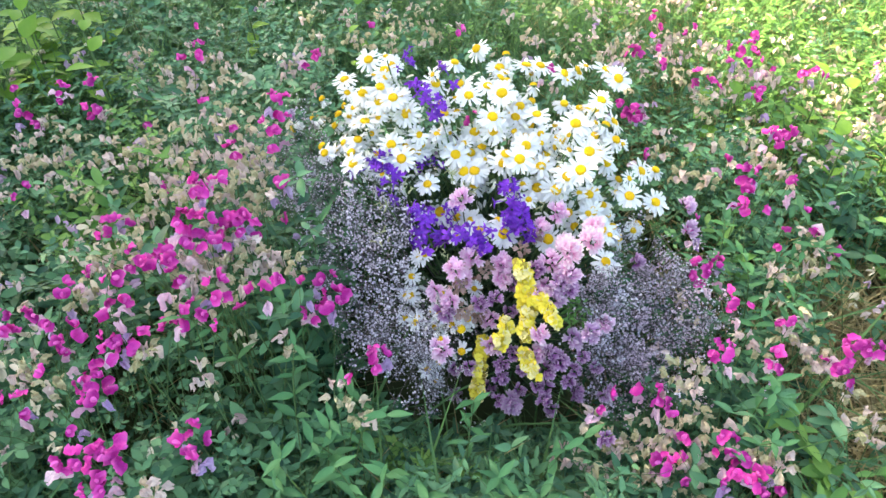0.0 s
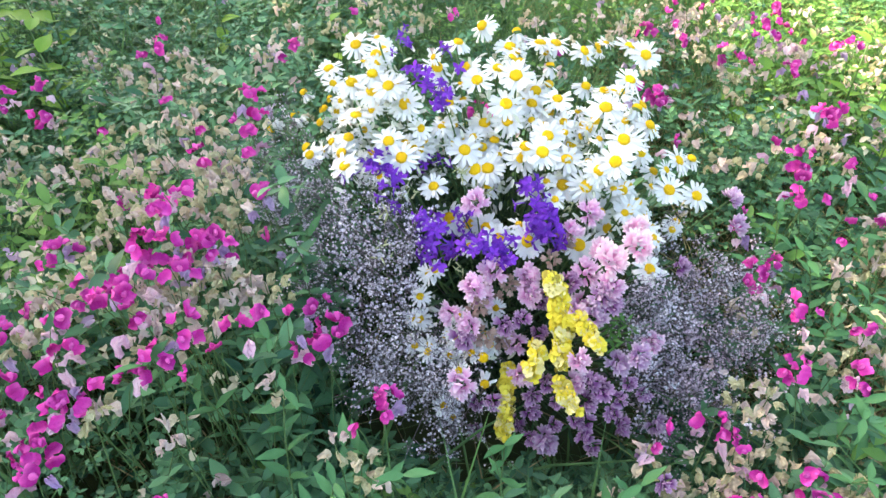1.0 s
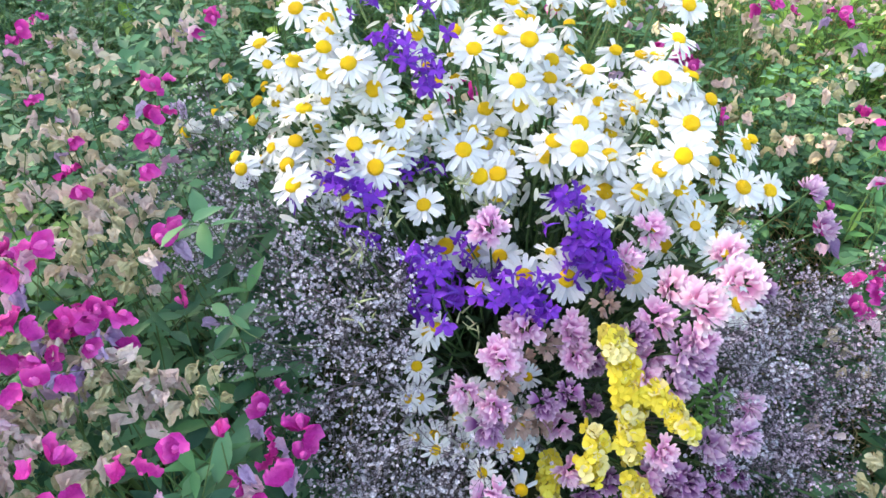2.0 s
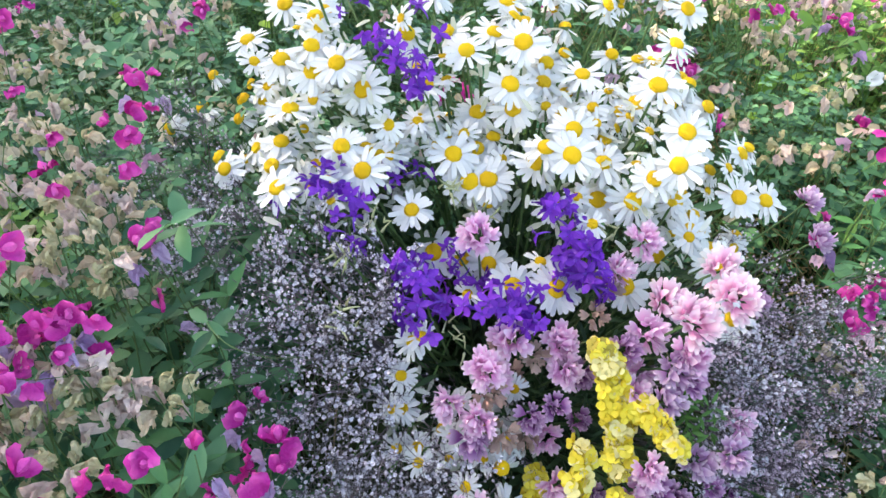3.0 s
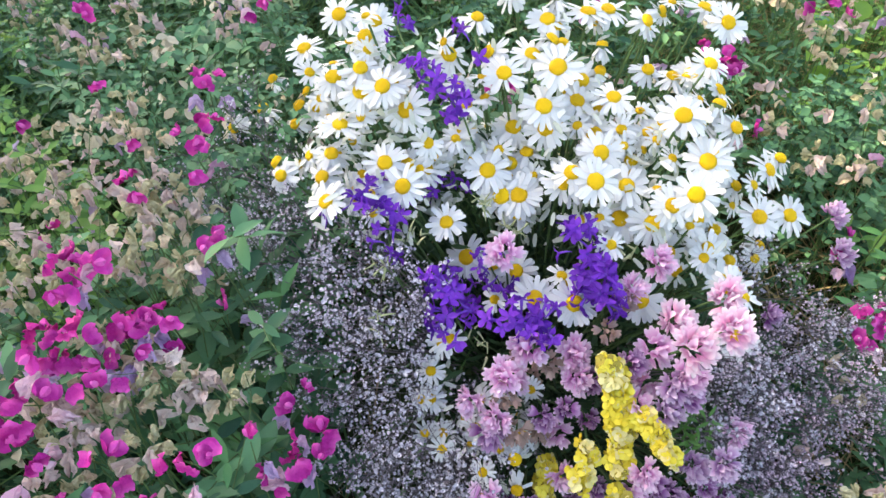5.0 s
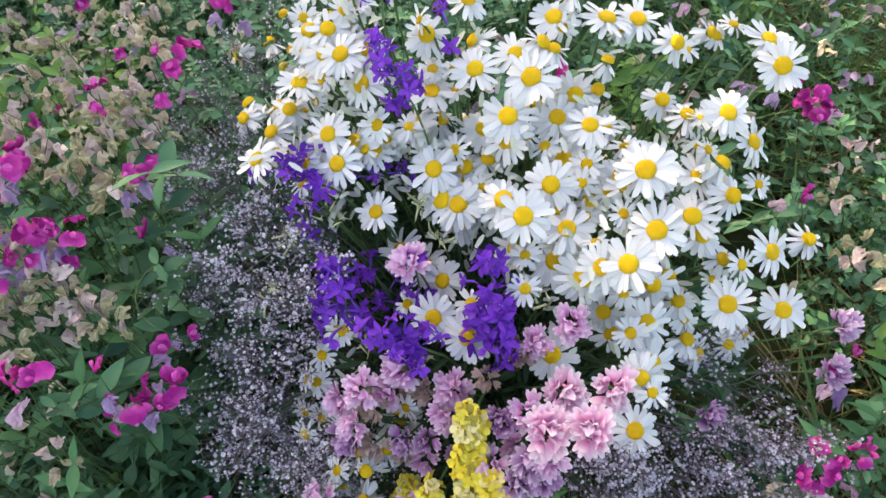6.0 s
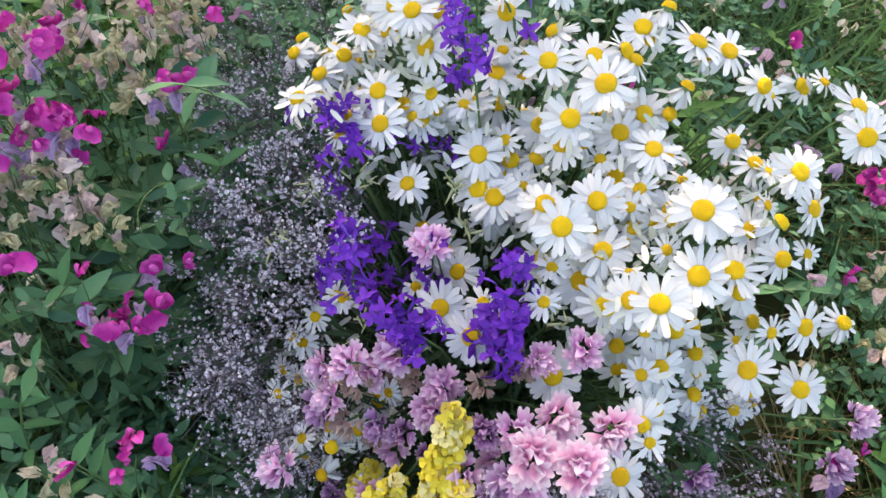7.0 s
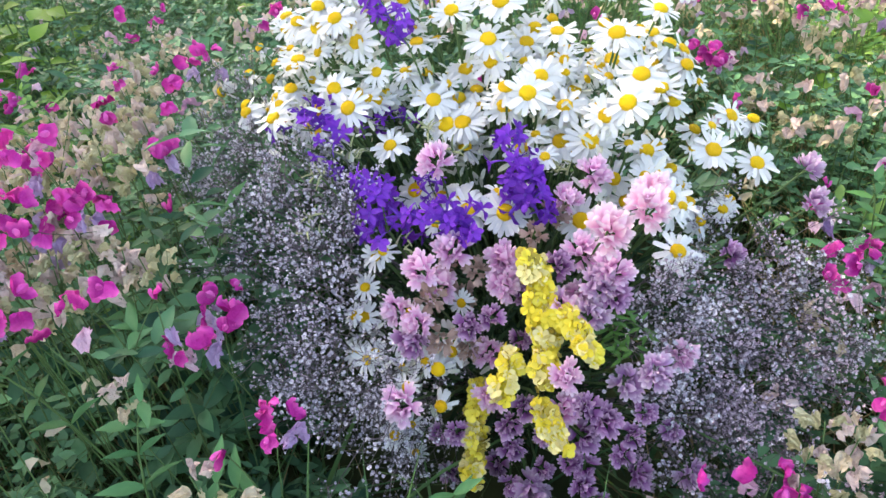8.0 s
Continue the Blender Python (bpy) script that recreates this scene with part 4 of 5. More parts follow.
put_larkspur((-0.030, 0.848, 0.462), (-0.022, 0.822, 0.430), 22)
put_larkspur((0.022, 0.812, 0.443), (0.066, 0.808, 0.438), 20)
put_larkspur((0.100, 0.890, 0.478), (0.122, 0.826, 0.446), 24)
put_larkspur((-0.131, 0.929, 0.489), (-0.073, 0.930, 0.479), 8)
put_larkspur((-0.045, 0.968, 0.466), (-0.010, 0.974, 0.456), 7, 0.9)
put_larkspur((-0.068, 1.092, 0.599), (-0.056, 1.062, 0.578), 6, 0.75)
put_larkspur((-0.086, 0.911, 0.471), (-0.082, 0.870, 0.451), 4)
put_larkspur((-0.115, 0.935, 0.483), (-0.083, 0.951, 0.487), 6)
put_larkspur((0.015, 1.076, 0.583), (0.018, 1.050, 0.568), 3, 0.8)
put_larkspur((-0.030, 0.895, 0.405), (-0.005, 0.880, 0.375), 8)
put_larkspur((0.010, 0.915, 0.425), (0.030, 0.880, 0.400), 8)
put_larkspur((0.105, 0.855, 0.452), (0.125, 0.830, 0.435), 10, 1.1)
put_vetch(0.181, 0.864, 0.450, 1)
put_vetch(0.004, 0.742, 0.356, 2)
put_vetch(0.093, 0.775, 0.391, 1)
put_vetch(0.091, 0.796, 0.404, 1)
put_vetch(0.058, 0.751, 0.364, 2)
put_vetch(0.020, 0.735, 0.153, 2)
put_vetch(0.145, 0.690, 0.360, 1)
put_vetch(0.176, 0.751, 0.412, 4)
put_vetch(0.188, 0.746, 0.402, 2)
put_vetch(0.218, 0.696, 0.356, 4)
put_vetch(0.198, 0.705, 0.331, 4)
put_vetch(0.163, 0.697, 0.310, 2)
put_vetch(0.158, 0.686, 0.284, 2)
put_vetch(0.193, 0.677, 0.265, 2)
put_vetch(0.075, 0.715, 0.198, 2)
put_vetch(0.092, 0.701, 0.246, 2)
put_vetch(0.110, 0.680, 0.206, 4)
put_vetch(0.157, 0.662, 0.239, 2)
put_vetch(0.122, 0.693, 0.274, 2)
put_vetch(0.204, 0.686, 0.283, 2)
put_vetch(0.322, 0.866, 0.343, 2)
put_vetch(0.031, 0.742, 0.356, 3)
put_vetch(0.107, 0.702, 0.305, 2)
put_vetch(0.091, 0.703, 0.278, 2)
put_vetch(0.178, 0.692, 0.299, 2)
put_vetch(0.022, 0.766, 0.384, 3)
put_vetch(-0.012, 0.767, 0.373, 1)
put_vetch(0.079, 0.755, 0.370, 2)
put_vetch(0.067, 0.789, 0.397, 3)
put_vetch(0.141, 0.745, 0.388, 1)
put_vetch(0.168, 0.736, 0.386, 4)
put_vetch(0.140, 0.777, 0.411, 2)
put_vetch(0.187, 0.753, 0.423, 1)
put_vetch(0.143, 0.698, 0.309, 1)
put_vetch(0.214, 0.695, 0.303, 2)
put_vetch(0.076, 0.711, 0.310, 1)
put_vetch(0.147, 0.676, 0.255, 2)
put_vetch(0.121, 0.684, 0.233, 2)
put_vetch(0.154, 0.844, 0.434, 1)
put_vetch(0.160, 0.675, 0.250, 2)
put_vetch(0.210, 0.680, 0.230, 2)
put_vetch(0.040, 0.700, 0.270, 2)
put_vetch(0.090, 0.680, 0.215, 2)
put_vetch(0.240, 0.700, 0.270, 2)
put_vetch(0.260, 0.680, 0.230, 4)
put_vetch(0.170, 0.660, 0.215, 2)
put_vetch(0.020, 0.720, 0.240, 2)
put_vetch(0.250, 0.740, 0.330, 1)
put_vetch(0.233, 0.574, 0.268, 2)
put_vetch(0.236, 0.653, 0.210, 2)
put_vetch(0.109, 0.674, 0.215, 4)
put_vetch(0.431, 0.984, 0.365, 4)
put_vetch(0.430, 0.942, 0.345, 4)
put_vetch(0.226, 0.808, 0.463, 0)
put_vetch(0.214, 0.764, 0.479, 0)
put_vetch(0.182, 0.760, 0.460, 0)
put_vetch(0.187, 0.813, 0.422, 0)
put_vetch(0.165, 0.788, 0.415, 1)
put_vetch(0.160, 0.772, 0.375, 1)
put_vetch(0.018, 0.766, 0.420, 1)
put_vetch(0.010, 0.747, 0.372, 1)
put_vetch(0.046, 0.795, 0.420, 1)
put_vetch(0.049, 0.800, 0.358, 3)
put_vetch(0.073, 0.752, 0.325, 1)
put_vetch(-0.002, 0.684, 0.333, 1)
put_vetch(0.028, 0.876, 0.466, 1)
put_vetch(0.142, 0.838, 0.424, 3)
put_vetch(0.030, 0.785, 0.385, 1)
put_vetch(0.122, 0.806, 0.425, 3)
put_vetch(0.110, 0.780, 0.375, 2)
put_vetch(0.056, 0.751, 0.335, 3)
put_vetch(0.092, 0.798, 0.390, 1)
put_vetch(0.037, 0.802, 0.395, 3)
put_vetch(0.106, 0.759, 0.335, 2)
put_mullein((0.113, 0.776, 0.424), (0.120, 0.766, 0.408), 0.011, 9.0)
put_mullein((0.121, 0.768, 0.411), (0.127, 0.742, 0.382), 0.014, 0.6)
put_mullein((0.126, 0.742, 0.382), (0.128, 0.712, 0.330), 0.013, 2.0)
put_mullein((0.141, 0.738, 0.384), (0.166, 0.700, 0.377), 0.010, 0.3)
put_mullein((0.099, 0.728, 0.350), (0.087, 0.700, 0.328), 0.010, 0.5)
put_mullein((0.065, 0.738, 0.292), (0.054, 0.682, 0.230), 0.010, 1.5)
put_mullein((0.122, 0.694, 0.314), (0.135, 0.668, 0.298), 0.009, 0.5)
put_gypsophila(-0.320, 1.043, 0.450, 0.042, 120)
put_gypsophila(-0.293, 0.985, 0.445, 0.042, 120)
put_gypsophila(-0.263, 1.020, 0.455, 0.042, 120)
put_gypsophila(-0.222, 0.969, 0.460, 0.042, 140)
put_gypsophila(-0.241, 0.931, 0.450, 0.042, 140)
put_gypsophila(-0.290, 1.110, 0.450)
put_gypsophila(-0.278, 1.005, 0.442)
put_gypsophila(-0.192, 0.899, 0.456)
put_gypsophila(-0.142, 0.883, 0.463)
put_gypsophila(-0.190, 0.846, 0.429)
put_gypsophila(-0.134, 0.814, 0.428)
put_gypsophila(-0.090, 0.847, 0.450)
put_gypsophila(-0.089, 0.795, 0.406)
put_gypsophila(-0.109, 0.764, 0.384)
put_gypsophila(-0.150, 0.806, 0.400)
put_gypsophila(-0.064, 0.776, 0.370)
put_gypsophila(-0.046, 0.744, 0.348)
put_gypsophila(-0.086, 0.738, 0.364)
put_gypsophila(-0.031, 0.712, 0.203)
put_gypsophila(-0.040, 0.684, 0.330)
put_gypsophila(-0.035, 0.695, 0.274)
put_gypsophila(-0.001, 0.725, 0.344)
put_gypsophila(-0.056, 0.805, 0.411)
put_gypsophila(-0.207, 0.829, 0.375)
put_gypsophila(-0.031, 0.699, 0.335)
put_gypsophila(0.339, 0.907, 0.332)
put_gypsophila(0.388, 0.878, 0.338)
put_gypsophila(0.407, 0.846, 0.332)
put_gypsophila(0.355, 0.854, 0.328)
put_gypsophila(0.284, 0.805, 0.360)
put_gypsophila(0.238, 0.763, 0.385)
put_gypsophila(0.307, 0.780, 0.338)
put_gypsophila(0.368, 0.798, 0.317)
put_gypsophila(0.419, 0.792, 0.314)
put_gypsophila(0.392, 0.769, 0.283)
put_gypsophila(0.332, 0.754, 0.302)
put_gypsophila(0.290, 0.739, 0.320)
put_gypsophila(0.272, 0.709, 0.293)
put_gypsophila(0.303, 0.704, 0.239)
put_gypsophila(0.383, 0.738, 0.254)
put_gypsophila(0.236, 0.738, 0.360)
put_gypsophila(0.414, 0.818, 0.327)
put_gypsophila(0.433, 0.780, 0.302)
put_gypsophila(0.366, 0.829, 0.319)
put_gypsophila(0.256, 0.690, 0.268)
put_gypsophila(-0.020, 0.710, 0.260)
put_gypsophila(-0.050, 0.710, 0.280)
put_gypsophila(0.010, 0.700, 0.220)
put_gypsophila(0.290, 0.700, 0.250)
put_gypsophila(0.330, 0.720, 0.250)
put_gypsophila(-0.080, 0.730, 0.310)
put_gypsophila(-0.130, 0.840, 0.420)
put_gypsophila(-0.240, 0.920, 0.440)
put_gypsophila(0.319, 0.730, 0.282)
put_gypsophila(0.352, 0.711, 0.238)
put_gypsophila(0.234, 0.722, 0.341)
put_gypsophila(0.302, 0.684, 0.214)
put_gypsophila(0.384, 0.713, 0.235)
put_gypsophila(0.419, 0.748, 0.267)
put_gypsophila(-0.142, 0.723, 0.340)
put_gypsophila(-0.112, 0.704, 0.308)
put_gypsophila(-0.165, 0.752, 0.366)
put_gypsophila(-0.090, 0.698, 0.272)
put_gypsophila(-0.122, 0.735, 0.322)
put_gypsophila(-0.108, 0.892, 0.482)
put_gypsophila(-0.072, 0.862, 0.466)


def fill_daisies(count, reach=9.0, style=3):
    """Further daisies sunk between neighbours, which close the crowd."""
    heads = [o.location.copy() for o in bpy.data.objects if o.parent is None and o.name.startswith("daisy") and o.location.y > 0.86 and o.location.x < reach]
    rnd = random.Random(21)
    made = 0
    while made < count:
        a, b = rnd.choice(heads), rnd.choice(heads)
        if 0.028 < (a - b).length < 0.065:
            c = a.lerp(b, 0.5) - outward(a, 0.7, 0) * rnd.uniform(0.010, 0.022)
            put_daisy(c.x, c.y, c.z, style)
            made += 1


put_daisy(-0.175, 1.105, 0.498, 2)
put_daisy(-0.135, 1.060, 0.549, 1)
put_daisy(-0.191, 1.078, 0.474, 2)
put_daisy(-0.129, 1.011, 0.525, 0)
put_daisy(-0.099, 1.093, 0.574, 1)
put_daisy(-0.155, 1.070, 0.515, 3)
put_daisy(-0.150, 1.035, 0.505, 3)
put_daisy(-0.120, 1.120, 0.550, 3)
fill_daisies(50)
fill_daisies(16, -0.06)


def loose_petals(count):
    """Pale petals and spent heads crowded under the open daisies."""
    heads = [o.location.copy() for o in bpy.data.objects if o.parent is None and o.name.startswith("daisy")]
    heads = [p for p in heads if sum((p - q).length < 0.055 for q in heads) > 6]
    places, dirs, normals, sizes = [], [], [], []
    rnd = random.Random(5)
    for i in range(count):
        p = rnd.choice(heads)
        n = (p - Vector((0.08, 0.95, 0.2))).normalized()
        places.append(p - n * rnd.uniform(0.012, 0.05) + Vector([rnd.gauss(0, 0.014) for _ in range(3)]))
        dirs.append(Vector([rnd.gauss(0, 1) for _ in range(3)]) + n * 0.5)
        normals.append(n + (VIEWER - p).normalized() + Vector([rnd.gauss(0, 0.4) for _ in range(3)]))
        s = rnd.uniform(0.7, 1.05)
        sizes.append((s, s, s))
    scattered("spent_petals", blade(0.017, [0.0015, 0.0026, 0.0028, 0.0014], fold=0.25, sag=0.003), places, dirs, normals, sizes, PETAL_SPENT, "off-white spent petals between the daisies", "petals")


loose_petals(1000)
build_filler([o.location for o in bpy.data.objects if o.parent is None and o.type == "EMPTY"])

# ---- placing: blossoms in the tangle ----
put_pea(-0.928, 1.358, 0.331, 4)
put_pea(-0.874, 1.320, 0.333, 2)
put_pea(-0.996, 1.461, 0.329, 1)
put_pea(-0.785, 1.042, 0.344, 2)
put_pea(-0.894, 1.476, 0.332, 3)
put_pea(-0.825, 1.487, 0.335, 3)
put_pea(-0.760, 1.338, 0.343, 4)
put_pea(-0.860, 1.409, 0.333, 1)
put_pea(-0.645, 1.744, 0.345, 1)
put_pea(-0.602, 1.618, 0.360, 2)
put_pea(-0.621, 1.549, 0.360, 2)
put_pea(-0.498, 1.313, 0.480, 1)
put_pea(-0.468, 1.207, 0.453, 1)
put_pea(-0.590, 1.200, 0.399, 1)
put_pea(-0.358, 1.028, 0.503, 1)
put_pea(-0.337, 0.958, 0.508, 2)
put_pea(-0.307, 1.165, 0.480, 4)
put_pea(-0.283, 1.022, 0.520, 4)
put_pea(-0.282, 1.000, 0.499, 2)
put_pea(-0.278, 1.392, 0.447, 3)
put_pea(0.037, 1.739, 0.340, 2)
put_pea(-0.176, 1.675, 0.373, 1)
put_pea(-0.365, 0.856, 0.510, 5)
put_pea(-0.341, 0.813, 0.549, 4)
put_pea(-0.259, 0.892, 0.493, 2)
put_pea(-0.245, 0.883, 0.489, 1)
put_pea(-0.507, 0.831, 0.453, 5)
put_pea(-0.355, 0.757, 0.520, 4)
put_pea(-0.337, 0.775, 0.489, 4)
put_pea(-0.291, 0.806, 0.483, 5)
put_pea(-0.247, 0.849, 0.432, 1)
put_pea(-0.436, 0.735, 0.468, 3)
put_pea(-0.381, 0.692, 0.504, 5)
put_pea(-0.516, 0.736, 0.434, 1)
put_pea(-0.472, 0.705, 0.448, 2)
put_pea(-0.456, 0.669, 0.445, 3)
put_pea(-0.238, 0.672, 0.482, 4)
put_pea(-0.273, 0.653, 0.453, 1)
put_pea(-0.178, 0.767, 0.402, 2)
put_pea(-0.202, 0.704, 0.443, 1)
put_pea(-0.174, 0.689, 0.414, 4)
put_pea(-0.329, 0.631, 0.468, 4)
put_pea(-0.353, 0.626, 0.453, 2)
put_pea(-0.642, 0.700, 0.376, 3)
put_pea(-0.612, 0.704, 0.387, 2)
put_pea(-0.554, 0.719, 0.414, 2)
put_pea(-0.554, 0.672, 0.407, 1)
put_pea(-0.514, 0.642, 0.418, 3)
put_pea(-0.425, 0.618, 0.440, 3)
put_pea(-0.439, 0.605, 0.431, 4)
put_pea(-0.462, 0.575, 0.416, 5)
put_pea(-0.446, 0.550, 0.414, 3)
put_pea(-0.514, 0.593, 0.406, 2)
put_pea(-0.563, 0.551, 0.382, 2)
put_pea(-0.541, 0.528, 0.383, 1)
put_pea(-0.468, 0.501, 0.393, 1)
put_pea(-0.451, 0.465, 0.387, 3)
put_pea(-0.406, 0.474, 0.398, 4)
put_pea(-0.408, 0.452, 0.391, 4)
put_pea(-0.411, 0.429, 0.385, 2)
put_pea(-0.302, 0.486, 0.403, 4)
put_pea(-0.300, 0.458, 0.395, 1)
put_pea(-0.091, 0.623, 0.381, 3)
put_pea(-0.123, 0.594, 0.389, 1)
put_pea(-0.296, 0.617, 0.447, 1)
put_pea(0.552, 1.796, 0.356, 2)
put_pea(0.528, 1.651, 0.384, 1)
put_pea(0.472, 1.635, 0.340, 4)
put_pea(0.499, 1.560, 0.394, 2)
put_pea(0.496, 1.459, 0.396, 2)
put_pea(0.613, 1.645, 0.382, 2)
put_pea(0.569, 1.403, 0.395, 3)
put_pea(0.582, 1.347, 0.392, 1)
put_pea(0.666, 1.537, 0.388, 1)
put_pea(0.661, 1.477, 0.390, 3)
put_pea(0.734, 1.590, 0.373, 3)
put_pea(0.793, 1.711, 0.351, 2)
put_pea(0.678, 1.366, 0.381, 2)
put_pea(0.719, 1.490, 0.381, 2)
put_pea(0.751, 1.500, 0.374, 2)
put_pea(0.655, 1.300, 0.386, 1)
put_pea(0.845, 1.510, 0.356, 2)
put_pea(0.876, 1.490, 0.351, 2)
put_pea(1.059, 1.567, 0.333, 2)
put_pea(0.648, 1.144, 0.420, 5)
put_pea(0.601, 1.087, 0.438, 3)
put_pea(0.538, 1.016, 0.417, 4)
put_pea(0.537, 0.957, 0.389, 5)
put_pea(0.525, 0.973, 0.394, 1)
put_pea(0.511, 1.040, 0.416, 1)
put_pea(0.609, 0.998, 0.410, 2)
put_pea(0.625, 0.940, 0.377, 1)
put_pea(0.642, 0.918, 0.366, 1)
put_pea(0.575, 0.893, 0.360, 2)
put_pea(0.657, 0.875, 0.350, 1)
put_pea(0.423, 0.844, 0.335, 3)
put_pea(0.453, 0.860, 0.339, 3)
put_pea(0.465, 0.782, 0.332, 4)
put_pea(0.538, 0.743, 0.329, 2)
put_pea(0.417, 0.682, 0.332, 4)
put_pea(0.496, 0.668, 0.325, 3)
put_pea(0.625, 0.700, 0.328, 3)
put_pea(0.646, 0.689, 0.328, 3)
put_pea(0.580, 0.651, 0.326, 4)
put_pea(0.601, 0.671, 0.328, 1)
put_pea(0.394, 1.305, 0.369, 4)
put_pea(0.406, 1.279, 0.371, 3)
put_pea(0.373, 1.320, 0.367, 2)
put_pea(0.388, 1.134, 0.368, 1)
put_pea(0.311, 0.638, 0.296, 3)
put_pea(0.326, 0.604, 0.287, 2)
put_pea(0.242, 0.617, 0.284, 2)
put_pea(0.348, 0.573, 0.280, 1)
put_pea(0.320, 0.541, 0.263, 3)
put_pea(0.335, 0.523, 0.263, 2)
put_pea(0.398, 0.544, 0.287, 4)
put_pea(0.413, 0.517, 0.288, 2)
put_pea(0.436, 0.492, 0.295, 3)
put_pea(0.416, 0.483, 0.290, 2)
put_pea(0.376, 0.499, 0.276, 1)
put_pea(0.395, 0.509, 0.280, 1)
put_pea(0.243, 1.491, 0.355, 1)
put_pea(0.067, 1.293, 0.349, 3)
put_pea(-0.303, 0.803, 0.496, 2)
put_pea(-0.362, 0.679, 0.494, 2)
put_pea(0.441, 0.955, 0.345, 2)
put_pea(-0.471, 0.975, 0.409, 2)
put_withered(-0.911, 1.279, 0.317)
put_withered(-0.877, 1.287, 0.318)
put_withered(-0.819, 1.294, 0.321)
put_withered(-0.782, 1.298, 0.325)
put_withered(-0.699, 1.251, 0.342)
put_withered(-0.740, 1.169, 0.335)
put_withered(-0.789, 1.224, 0.325)
put_withered(-0.856, 1.213, 0.319)
put_withered(-0.794, 1.182, 0.326)
put_withered(-0.871, 1.345, 0.318)
put_withered(-0.742, 1.361, 0.329)
put_withered(-0.696, 1.067, 0.348)
put_withered(-0.857, 1.162, 0.319)
put_withered(-0.677, 1.164, 0.352)
put_withered(-0.801, 1.680, 0.318)
put_withered(-0.775, 1.692, 0.320)
put_withered(-0.769, 1.628, 0.321)
put_withered(-0.663, 1.524, 0.338)
put_withered(-0.617, 1.470, 0.353)
put_withered(-0.569, 1.408, 0.373)
put_withered(-0.545, 1.560, 0.363)
put_withered(-0.638, 1.680, 0.333)
put_withered(-0.480, 1.475, 0.392)
put_withered(-0.673, 1.557, 0.335)
put_withered(-0.496, 1.345, 0.407)
put_withered(-0.574, 1.194, 0.392)
put_withered(-0.574, 1.128, 0.396)
put_withered(-0.581, 1.113, 0.393)
put_withered(-0.466, 1.029, 0.456)
put_withered(-0.428, 0.977, 0.475)
put_withered(-0.400, 0.989, 0.484)
put_withered(-0.508, 1.082, 0.433)
put_withered(-0.419, 0.916, 0.479)
put_withered(-0.494, 0.951, 0.447)
put_withered(-0.452, 0.923, 0.468)
put_withered(-0.586, 1.067, 0.394)
put_withered(-0.425, 0.874, 0.478)
put_withered(-0.395, 0.868, 0.487)
put_withered(-0.462, 0.865, 0.462)
put_withered(-0.441, 0.861, 0.471)
put_withered(-0.385, 1.083, 0.480)
put_withered(-0.407, 1.104, 0.473)
put_withered(-0.436, 1.148, 0.458)
put_withered(-0.332, 0.985, 0.492)
put_withered(-0.310, 0.971, 0.490)
put_withered(-0.333, 0.950, 0.494)
put_withered(-0.297, 0.949, 0.489)
put_withered(-0.309, 0.921, 0.492)
put_withered(-0.285, 0.930, 0.486)
put_withered(-0.281, 0.956, 0.484)
put_withered(-0.330, 1.381, 0.434)
put_withered(-0.331, 1.447, 0.420)
put_withered(-0.403, 1.152, 0.468)
put_withered(-0.350, 1.064, 0.486)
put_withered(-0.320, 0.888, 0.494)
put_withered(-0.335, 0.876, 0.492)
put_withered(-0.293, 0.882, 0.487)
put_withered(-0.275, 0.874, 0.483)
put_withered(-0.318, 0.794, 0.482)
put_withered(-0.335, 0.793, 0.482)
put_withered(-0.299, 0.775, 0.476)
put_withered(-0.265, 0.762, 0.466)
put_withered(-0.249, 0.756, 0.460)
put_withered(-0.280, 0.759, 0.469)
put_withered(-0.309, 0.744, 0.471)
put_withered(-0.341, 0.743, 0.472)
put_withered(-0.380, 0.736, 0.468)
put_withered(-0.365, 0.743, 0.472)
put_withered(-0.344, 0.716, 0.464)
put_withered(-0.435, 0.778, 0.463)
put_withered(-0.467, 0.790, 0.452)
put_withered(-0.232, 0.751, 0.454)
put_withered(-0.217, 0.748, 0.446)
put_withered(-0.516, 0.785, 0.427)
put_withered(-0.543, 0.777, 0.412)
put_withered(-0.529, 0.714, 0.409)
put_withered(-0.591, 0.613, 0.367)
put_withered(-0.569, 0.625, 0.378)
put_withered(-0.525, 0.582, 0.383)
put_withered(-0.397, 0.598, 0.424)
put_withered(-0.342, 0.665, 0.449)
put_pea(-0.153, 0.713, 0.420, 3)
put_withered(-0.211, 0.634, 0.415)
put_withered(-0.319, 0.581, 0.421)
put_withered(-0.146, 0.576, 0.379)
put_withered(-0.116, 0.567, 0.367)
put_withered(-0.107, 0.542, 0.358)
put_withered(-0.361, 0.438, 0.375)
put_withered(0.289, 0.608, 0.267)
put_withered(0.279, 0.594, 0.259)
put_withered(0.300, 0.569, 0.254)
put_withered(0.289, 0.548, 0.243)
put_withered(0.318, 0.584, 0.261)
put_withered(0.342, 0.589, 0.268)
put_withered(0.352, 0.556, 0.260)
put_withered(0.278, 0.526, 0.236)
put_withered(0.253, 0.525, 0.238)
put_withered(0.376, 0.561, 0.268)
put_withered(0.394, 0.575, 0.275)
put_withered(0.424, 0.577, 0.285)
put_withered(0.452, 0.540, 0.286)
put_withered(0.457, 0.513, 0.288)
put_withered(0.438, 0.518, 0.280)
put_withered(0.355, 0.532, 0.256)
put_withered(0.371, 0.617, 0.283)
put_withered(0.345, 0.604, 0.274)
put_withered(0.471, 0.723, 0.312)
put_withered(0.490, 0.702, 0.310)
put_withered(0.556, 0.720, 0.315)
put_withered(0.574, 0.698, 0.314)
